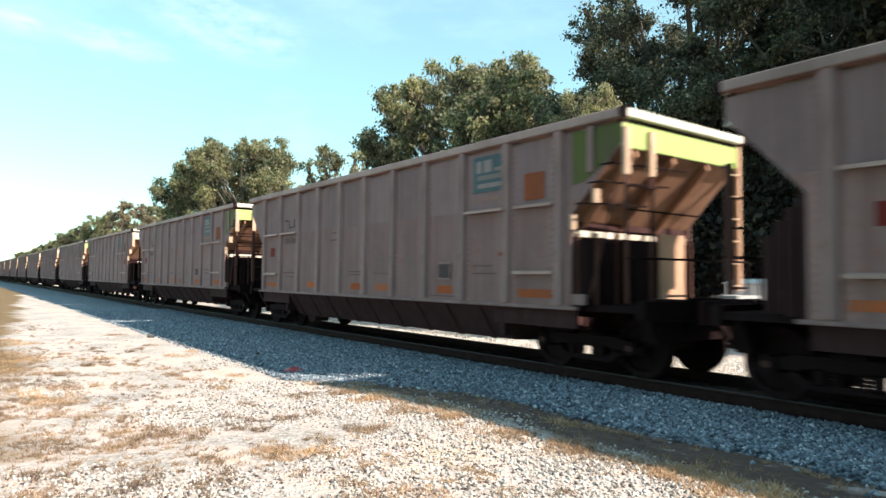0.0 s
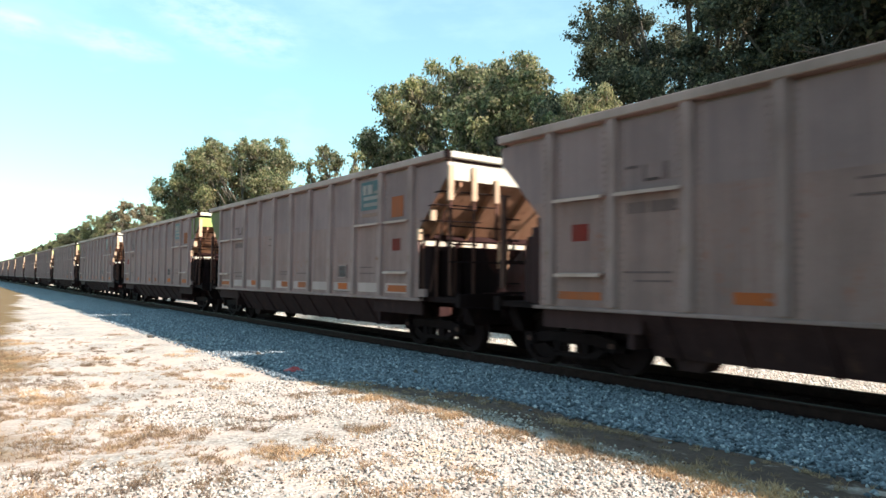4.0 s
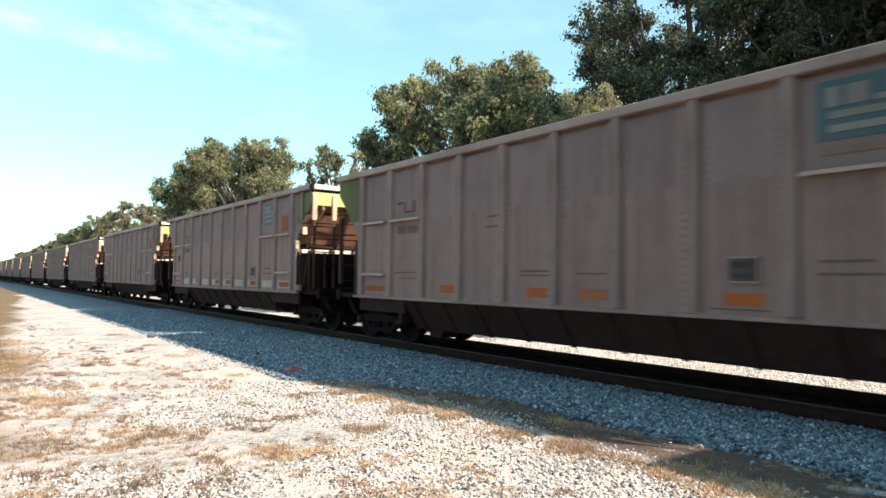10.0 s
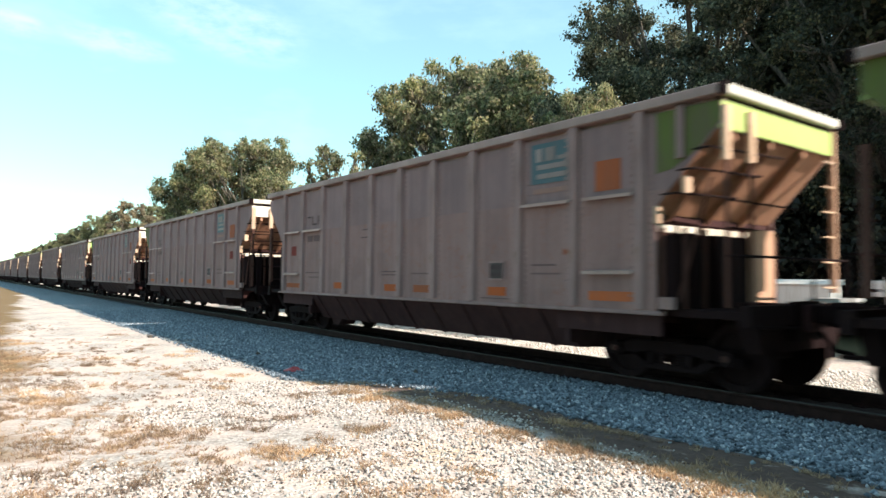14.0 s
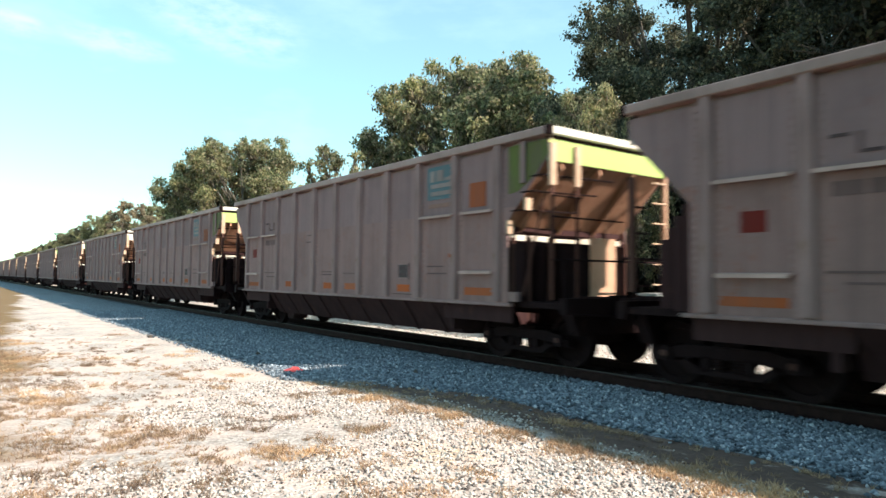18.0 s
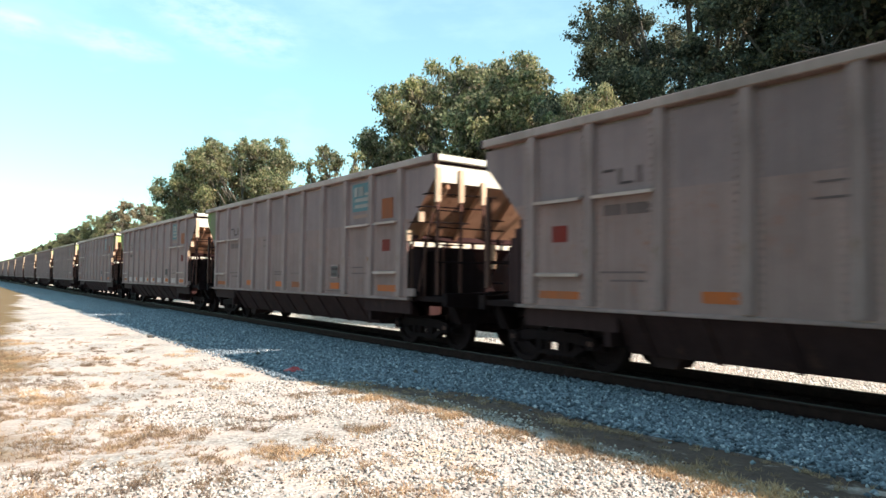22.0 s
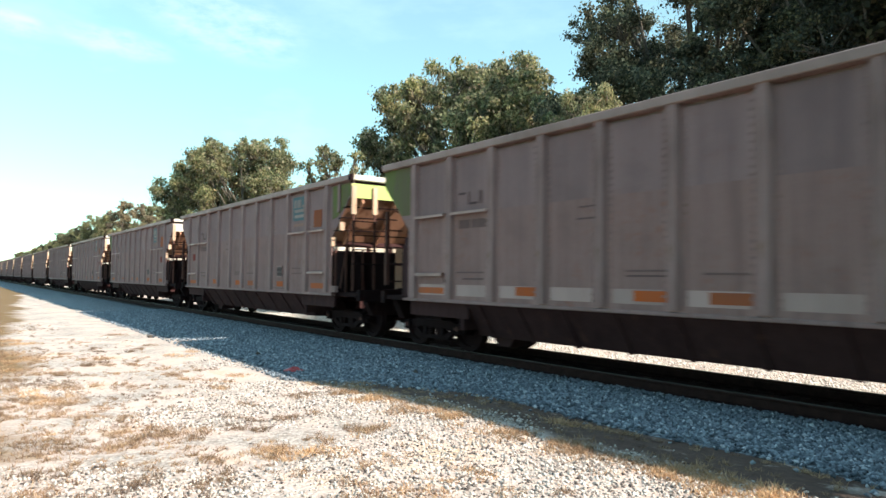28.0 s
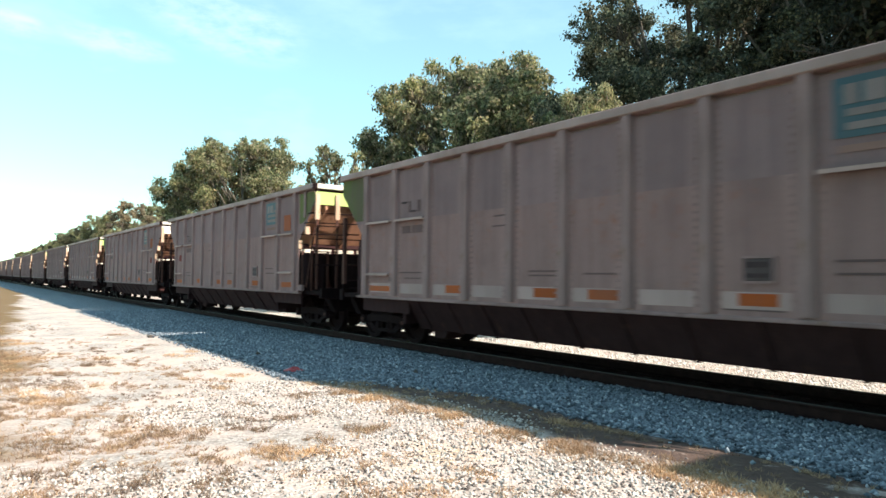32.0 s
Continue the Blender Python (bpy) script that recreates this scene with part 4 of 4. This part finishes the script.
def tree_kind(seed, height, spread, boughs, leaves, leaf_size, mat, moss=0, low=0.24):
    """Meshes of one kind of tree: trunk with limbs, crown, and hanging moss."""
    rng = np.random.default_rng(seed)
    s = Shape()
    base = 0.026 * height
    fork = Vector((rng.uniform(-0.4, 0.4), rng.uniform(-0.4, 0.4), height * 0.28))
    limb(s, (0, 0, -0.3), fork, base, base * 0.7, 9)
    centres, radii = [], []
    for i in range(boughs):
        # boughs end on an uneven dome
        up = 0.02 + 0.93 * (i + rng.uniform(0, 1)) / boughs
        ang = 2.4 * i + rng.uniform(-0.4, 0.4)
        reach = math.sqrt(max(1 - (2 * up - 0.85) ** 2 / 1.35, 0.04)) * rng.uniform(0.55, 1.0)
        tip = Vector((math.cos(ang) * spread * reach, math.sin(ang) * spread * reach, height * (low + (0.93 - low) * up)))
        mid = fork.lerp(tip, 0.5) + Vector((rng.uniform(-0.5, 0.5), rng.uniform(-0.5, 0.5), 0.5))
        limb(s, fork, mid, base * 0.4, base * 0.22)
        limb(s, mid, tip, base * 0.22, base * 0.07)
        size = spread * rng.uniform(0.15, 0.30)
        for j in range(14):
            off = Vector(rng.normal(size=3))
            off *= size * rng.uniform(0.4, 1.0) / max(off.length, 0.1)
            c = tip + Vector((off.x, off.y, off.z * 0.75))
            limb(s, mid.lerp(tip, 0.75), c, base * 0.07, base * 0.025, 4)
            centres.append(c)
            radii.append(size * rng.uniform(0.18, 0.42))
    trunk = s.mesh("trunk", M_BARK)
    crown = leaf_cloud("crown", centres, radii, leaves, leaf_size, mat, rng)
    hang = None
    if moss:
        hang = leaf_cloud("hanging_moss", [c - Vector((0, 0, 0.4)) for c in centres], [r * 0.95 for r in radii], moss, leaf_size * 1.7, M_MOSS, rng, 3.0)
    return trunk, crown, hang


TREE_KINDS = {
    "oak": tree_kind(3, 15.0, 6.5, 42, 90000, 0.1, M_LEAF),
    "mossy": tree_kind(8, 15.0, 6.5, 40, 60000, 0.1, M_LEAF_PALE, 4500),
    "tall": tree_kind(12, 19.0, 7.0, 46, 130000, 0.066, M_LEAF),
    "airy": tree_kind(27, 19.0, 6.6, 50, 125000, 0.072, M_LEAF_MID, 1500),
    "sapling": tree_kind(33, 9.0, 2.1, 44, 9500, 0.07, M_LEAF_PALE, 300),
    "tan": tree_kind(41, 13.0, 4.3, 24, 24000, 0.11, M_LEAF_TAN, 900),
    "slim": tree_kind(21, 13.0, 4.3, 24, 26000, 0.11, M_LEAF_PALE, 600),
}
TREE_LABELS = {"sapling": "small sparse pale-leaved tree beyond the track",
               "airy": "tall open oak with grey-green leaves and moss", "oak": "broad live oak with dense dark green foliage", "mossy": "live oak with olive leaves and hanging grey moss",
               "tall": "tall dark oak shading the far side of the track", "tan": "smaller tree with dry tan-brown leaves and moss", "slim": "smaller sparse olive-green tree in the tree line"}


def plant(kind, x, y, scale, turn, tall=1.0, group="trees beyond the track"):
    t = new("oak_tree")
    trunk, crown, hang = TREE_KINDS[kind]
    piece("trunk", trunk, t)
    piece("crown", crown, t)
    if hang:
        piece("hanging_moss", hang, t)
    t.matrix_basis = pose(x, y, 0, 0, 0, turn) @ Matrix.Diagonal((scale, scale, scale * tall, 1))
    tagged(t, TREE_LABELS[kind], "tree", group)


for row in (("mossy", -25.8, 25.0, 0.93, 20), ("mossy", -30.4, 25.0, 1.04, 170), ("mossy", -34.0, 26.0, 0.83, 80, 1.3),
            ("airy", -16.2, 25.8, 0.92, 130), ("mossy", -14.5, 17.6, 0.4, 20, 1.42), ("tall", -8.0, 25.0, 0.86, 120), ("tall", -2.0, 25.5, 0.86, 200), ("slim", -19.3, 22.5, 0.83, 300), ("airy", -18.3, 27.5, 0.86, 250), ("oak", -10.8, 33.0, 1.2, 60), ("oak", -7.0, 31.0, 1.25, 330), ("oak", 0.0, 30.0, 1.25, 30),
            ("mossy", -79.0, 26.0, 0.99, 10, 1.16), ("mossy", -75.5, 25.0, 1.13, 95, 1.06), ("mossy", -68.5, 25.0, 1.12, 200, 1.04),
            ("sapling", -28.3, 14.6, 0.97, 40),
            ("tan", -95.0, 22.0, 0.82, 130), ("slim", -103.0, 25.0, 1.05, 80), ("slim", -110.0, 26.0, 1.03, 20), ("tan", -122.0, 24.0, 1.18, 160), ("slim", -136.0, 25.0, 1.13, 240), ("mossy", -152.0, 25.0, 0.98, 60), ("oak", -170.0, 25.0, 0.88, 170),
            ("mossy", -190.0, 25.0, 0.93, 280), ("oak", -212.0, 26.0, 0.93, 20), ("mossy", -236.0, 26.0, 0.9, 140), ("oak", -262.0, 27.0, 0.86, 250), ("mossy", -292.0, 27.0, 0.84, 330),
            ("oak", -325.0, 28.0, 0.84, 70), ("mossy", -362.0, 28.0, 0.9, 190), ("oak", -405.0, 29.0, 0.9, 120)):
    plant(*row)
# unseen oaks behind the camera, added to block sky light, clear of sunlit gravel
for row in (("oak", 9.5, -3.5, 1.0, 15), ("oak", 2.0, -12.0, 1.0, 140), ("oak", 16.0, -6.0, 1.15, 250), ("oak", 10.0, -14.0, 1.15, 70)):
    plant(*row, group="trees behind the camera")


def build_undergrowth():
    rng = np.random.default_rng(5)
    n = 700
    xs = np.concatenate([rng.uniform(-32, 6, 480), rng.uniform(-110, -32, 220)])
    ys = rng.uniform(20.5, 28, n)
    rs = rng.uniform(0.8, 1.8, n)
    zs = rs * 0.4 + rng.uniform(0, 4.2, n)
    me = leaf_cloud("undergrowth", np.stack([xs, ys, zs], 1), rs, 170000, 0.12, M_THICKET_SHADED, rng)
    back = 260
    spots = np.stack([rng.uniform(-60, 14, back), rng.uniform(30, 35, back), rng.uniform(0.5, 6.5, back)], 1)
    far = leaf_cloud("back_thicket", spots, rng.uniform(1.4, 2.4, back), 60000, 0.24, M_THICKET_SHADED, rng)
    tagged(new("back_thicket", far), "woodland thicket behind the trees, shade darkened into its leaves", "bushes", kind="stuff")
    tagged(new("undergrowth", me), "dense undergrowth below the trees, shade darkened into its leaves", "bushes", kind="stuff")


build_undergrowth()

# ---- loose stones and dry grass ----


def stones(name, xy, z, size, mat, rng):
    """Squashed, knocked-about eight-sided stones."""
    n = len(xy)
    unit = np.array([[1, 0, 0], [0, 1, 0], [-1, 0, 0], [0, -1, 0], [0, 0, 1], [0, 0, -1]], float)
    v = unit[None] * rng.uniform(0.6, 1.35, (n, 6, 1)) + rng.normal(size=(n, 6, 3)) * 0.16
    v *= (size * rng.uniform(0.55, 1.35, n))[:, None, None]
    v[:, :, 2] *= rng.uniform(0.5, 0.9, n)[:, None]
    a = rng.uniform(0, 6.28, n)
    c, s = np.cos(a)[:, None], np.sin(a)[:, None]
    x, y = v[:, :, 0] * c - v[:, :, 1] * s, v[:, :, 0] * s + v[:, :, 1] * c
    tilt = rng.normal(size=(n, 1)) * 0.3
    out = np.stack([x + xy[:, :1], y + xy[:, 1:], v[:, :, 2] + tilt * x + z[:, None]], 2)
    tri = np.array([[0, 1, 4], [1, 2, 4], [2, 3, 4], [3, 0, 4], [1, 0, 5], [2, 1, 5], [3, 2, 5], [0, 3, 5]])
    loops = (tri[None] + 6 * np.arange(n)[:, None, None]).ravel()
    return big_mesh(name, out.reshape(-1, 3), loops, 3, mat)


def scatter(rng, n, x0, x1, y0, y1, power):
    """Places that crowd towards x1, which is nearer."""
    x = x1 - (x1 - x0) * rng.uniform(0, 1, n) ** power
    return np.stack([x, rng.uniform(y0, y1, n)], 1)


def build_stones():
    rng = np.random.default_rng(11)
    xy = scatter(rng, 66000, -15.0, -1.6, 0.2, 6.2, 1.5)
    xy[::8, 0] = -1.6 + np.abs(rng.normal(size=len(xy[::8]))) * 1.6
    thick = np.array([noise.noise(Vector((x * 0.55, y * 0.55, 9.0))) + 0.5 * noise.noise(Vector((x * 1.7, y * 1.7, 2.0))) for x, y in xy])
    xy = xy[thick + rng.uniform(-0.25, 0.25, len(xy)) + (xy[:, 0] + 6.5) * 0.075 + (xy[:, 1] - 2.4) * 0.19 > -0.02]
    stop = 5.0 + 0.5 * np.array([noise.noise(Vector((x * 0.8, 3.0, 6.0))) for x, y in xy]) + rng.normal(size=len(xy)) * 0.15
    xy = xy[(xy[:, 1] < stop) | (xy[:, 0] < -10.0)]
    xy = xy[xy[:, 0] - 0.77 * xy[:, 1] < -5.3]
    z = np.array([swell(x, y) for x, y in xy]) + 0.004
    tagged(new("loose_gravel", stones("loose_gravel", xy, z, 0.017, M_GRAVEL, rng)), "pale loose gravel stones on the ground", "gravel", kind="stuff")
    xy = scatter(rng, 18000, -32.0, -1.0, 10.7, 14.0, 1.3)
    z = np.array([max(swell(x, y), bed(y)) for x, y in xy]) + 0.01
    tagged(new("far_gravel", stones("far_gravel", xy, z, 0.026, M_SUNLIT_GRAVEL, rng)), "pale gravel beyond the rails with sunlight in its colour", "gravel", kind="stuff")
    xy = scatter(rng, 90000, -34.0, -1.8, 4.5, 8.4, 1.7)
    xy[::8, 0] = -1.8 + np.abs(rng.normal(size=len(xy[::8]))) * 2.5
    edge = 4.75 + 1.5 * np.clip((xy[:, 0] + 10.5) / 3.0, 0, 1)
    keep = xy[:, 1] + 0.5 * np.array([noise.noise(Vector((x * 0.5, y * 0.9, 4.0))) for x, y in xy]) + rng.normal(size=len(xy)) * 0.22 > edge
    xy = xy[keep]
    z = np.array([max(bed(y), swell(x, y) - 0.1 * min(max((y - (4.9 if x < -9 else 6.2)) / 0.6, 0.0), 1.0)) for x, y in xy]) + 0.012
    tagged(new("ballast_stones", stones("ballast_stones", xy, z, 0.03, M_BLUESTONE, rng)), "crushed blue-grey ballast stones beside the rail", "ballast", kind="stuff")


def tufts(name, places, blades, wide, tall, mat, rng):
    """Tufts of thin bent blades."""
    verts = []
    for x, y in places:
        z = swell(x, y)
        high = rng.uniform(0.5, 1.3) * tall
        span = rng.uniform(0.5, 1.3) * wide
        for b in range(blades):
            a, r = rng.uniform(0, 6.28), span * rng.uniform(0, 1) ** 0.6
            bx, by = x + r * math.cos(a), y + r * math.sin(a)
            lean = rng.normal(size=2) * high * 0.9
            w, t = rng.uniform(0.003, 0.007), rng.uniform(0, 6.28)
            verts += [(bx - w * math.cos(t), by - w * math.sin(t), z - 0.01), (bx + w * math.cos(t), by + w * math.sin(t), z - 0.01), (bx + lean[0], by + lean[1], z + high * rng.uniform(0.4, 1.2))]
    return big_mesh(name, np.array(verts), np.arange(len(verts)), 3, mat)


def build_straw():
    rng = np.random.default_rng(17)
    mats, lone = [], []
    while len(mats) < 2150:
        x = -1.5 - 22 * rng.uniform(0, 1) ** 1.8
        y = rng.uniform(0.8, 6.0)
        p = noise.noise(Vector((x * 0.6, y * 0.6, 20.0))) + 0.7 * noise.noise(Vector((x * 1.9, y * 1.9, 7.0)))
        rim = 0.75 * math.exp(-((y - 4.8) / 0.28) ** 2) * min(max((x + 12) / 3.0, 0.35), 1.0)
        if p + rim > 0.52:
            mats.append((x, y))
    while len(mats) < 2400:
        x, y = -0.3 - 5.5 * rng.uniform(0, 1), 4.62 + rng.normal() * 0.22
        if noise.noise(Vector((x * 1.3, y * 1.3, 40.0))) > -0.12:
            mats.append((x, y))
    while len(lone) < 2200:
        x = -3.5 - 24 * rng.uniform(0, 1) ** 1.6
        y = rng.uniform(-0.6, 4.2)
        p = 0.5 * noise.noise(Vector((x * 0.35, y * 0.5, 31.0))) + 0.3 * noise.noise(Vector((x * 2.5, y * 2.5, 8.0)))
        if p + 0.5 - 0.16 * y > rng.uniform(0.0, 0.75):
            lone.append((x, y))
    for i in range(180):
        x = -1.2 - 8.5 * rng.uniform(0, 1)
        lone.append((x, rng.uniform(5.0, 6.1)))
    # clumps that stand up along the edge of the earth strip
    edge = []
    while len(edge) < 330:
        x = -8.5 + 6.2 * rng.uniform(0, 1)
        y = 4.66 + 0.05 * (x + 6) + rng.normal() * 0.14
        if noise.noise(Vector((x * 2.3, y * 0.7, 55.0))) > 0.12:
            edge.append((x, y))
    for i in range(36):
        edge.append((-2.95 + rng.normal() * 0.2, 5.0 + rng.normal() * 0.09))
    # low brown clumps dotted over the sandy part
    for i in range(330):
        x, y = -3.6 - 14 * rng.uniform(0, 1) ** 1.5, rng.uniform(-0.6, 3.6)
        if rng.uniform(0, 1) < 0.15 + 0.12 * y:
            continue
        for j in range(int(rng.integers(6, 16))):
            lone.append((x + rng.normal() * 0.11, y + rng.normal() * 0.07))
    tagged(new("edge_grass", tufts("edge_grass", edge, 16, 0.06, 0.06, M_STRAW, rng)), "upright dry yellow grass along the gravel edge", "grass", kind="stuff")
    tagged(new("dry_grass", tufts("dry_grass", mats, 16, 0.10, 0.04, M_STRAW, rng)), "mats of dry straw-coloured grass in gravel", "grass", kind="stuff")
    tagged(new("grass_tufts", tufts("grass_tufts", lone, 20, 0.05, 0.04, M_TUFT, rng)), "small brown tufts of dead grass on sandy gravel", "grass", kind="stuff")


build_stones()
build_straw()


def build_scraps():
    """A crumpled red scrap and a few dark lumps on the ballast."""
    rng = np.random.default_rng(23)
    verts, faces = [], []
    nx, ny = 9, 6
    for j in range(ny):
        for i in range(nx):
            u, v = i / (nx - 1) - 0.5, j / (ny - 1) - 0.5
            verts.append((u * 0.3 * (1 + 0.2 * rng.normal()), v * 0.3 * (1 + 0.2 * rng.normal()), 0.07 * (1 - 2.2 * (u * u + v * v)) * rng.uniform(0.5, 1.4)))
    for j in range(ny - 1):
        for i in range(nx - 1):
            faces.append((j * nx + i, j * nx + i + 1, (j + 1) * nx + i + 1, (j + 1) * nx + i))
    me = mesh_from("plastic_scrap", verts, faces, M_SCRAP)
    ob = new("plastic_scrap", me)
    ob.matrix_basis = pose(-11.2, 5.02, bed(5.0) + 0.005, 0, 0, 20)
    tagged(ob, "crumpled red plastic scrap lying on grey ballast", "litter")
    for x, y, r in ((-13.9, 5.35, 0.08), (-9.6, 6.6, 0.07), (-19.6, 4.45, 0.09)):
        me = stones("dark_rock", np.array([[0.0, 0.0]]), np.array([0.0]), r, M_TIE, rng)
        ob = new("dark_rock", me)
        ob.matrix_basis = pose(x, y, max(bed(y), swell(x, y)) + 0.02)
        tagged(ob, "small dark lump of rock on the ballast", "rock", "dark rocks by the track")


build_scraps()


def build_cabinets():
    """The trackside equipment beyond the train."""
    case = tagged(new("signal_cabinet"), "white metal trackside signal cabinet with two doors", "cabinet")
    y0, y1, x0, x1 = 16.0, 16.66, -9.2, -6.63
    piece("body", Shape().box(x0, x1, y0, y1, 0.86, 1.67, 0.01).mesh("body", M_CASE), case)
    for x in (x0 + 0.2, x1 - 0.2):
        piece("leg", Shape().box(x - 0.05, x + 0.05, y0 + 0.1, y1 - 0.1, -0.1, 0.86).mesh("leg", M_BLACK), case)
    piece("roof", Shape().prism([(y0 - 0.05, 1.67), (y1 + 0.05, 1.67), (y1 + 0.05, 1.80), (y0 - 0.05, 1.69)], "x", x0 - 0.04, x1 + 0.04).mesh("roof", M_CASE), case)
    for a, b in ((x0 + 0.03, -7.94), (-7.9, x1 - 0.03)):
        door = piece("door", Shape().box(a, b, y0 - 0.02, y0 + 0.005, 0.9, 1.64, 0.006).mesh("door", M_CASE), case)
        piece("handle", Shape().box(b - 0.14, b - 0.08, y0 - 0.06, y0 - 0.02, 1.1, 1.25, 0.01).mesh("handle", M_BLACK), door)
    piece("vent_hood", Shape().prism([(y0 + 0.2, 0.9), (y0 + 0.46, 0.9), (y0 + 0.46, 1.1), (y0 + 0.33, 1.17), (y0 + 0.2, 1.1)], "x", x1, x1 + 0.05).mesh("vent_hood", M_STEEL), case)
    box = tagged(new("meter_box"), "pale blue-grey meter box on a thin post", "box")
    piece("body", Shape().box(-5.82, -5.3, 16.0, 16.25, 1.43, 1.78, 0.012).mesh("body", M_GLASSY), box)
    piece("post", Shape().rod((-5.56, 16.13, -0.2), (-5.56, 16.13, 1.43), 0.035, 10).mesh("post", M_STEEL), box)
    piece("cap", Shape().rod((-5.6, 16.13, 1.78), (-5.6, 16.13, 1.86), 0.025, 8).mesh("cap", M_STEEL), box)


build_cabinets()

# ---- things that move ----
# seconds and the place along the track of the lead corner of car 0, in car lengths
RUN = [(0.0, 0.363), (1.0, 1.422), (2.0, 2.482), (3.0, 3.552), (6.0, 6.743), (7.0, 7.801), (8.0, 8.864), (9.0, 9.931), (10.0, 10.992), (11.0, 12.060), (12.0, 13.126),
       (13.0, 14.211), (14.0, 15.269), (17.0, 18.400), (18.0, 19.453), (19.0, 20.507), (20.0, 21.557), (21.0, 22.604), (22.0, 23.646), (23.0, 24.668), (24.0, 25.705),
       (25.0, 26.747), (28.0, 29.859), (29.0, 30.897), (30.0, 31.930), (31.0, 32.948), (32.0, 33.981)]


def place_of(index, n):
    return -PITCH_LEN * (n - index) - HALF_TOP


def motions():
    for index, car in CARS.items():
        walk(car, [(t, pose(place_of(index, n), TRACK_Y, BODY)) for t, n in RUN])
    # all wheelsets roll alike: one is keyed, the rest take its turning
    times, along = zip(*RUN)
    rows = []
    for i in range(frame(32.0)):
        t = i / FPS
        rows.append((t, pose(0, 0, 0, 0, -math.degrees(np.interp(t, times, along) * PITCH_LEN / 0.457) % 360.0, 0)))
    walk(WHEELS[0], rows)
    for ws in WHEELS[1:]:
        ws.rotation_mode = "QUATERNION"
        keys = ws.animation_data_create()
        keys.action = WHEELS[0].animation_data.action
        keys.action_slot = WHEELS[0].animation_data.action_slot


motions()
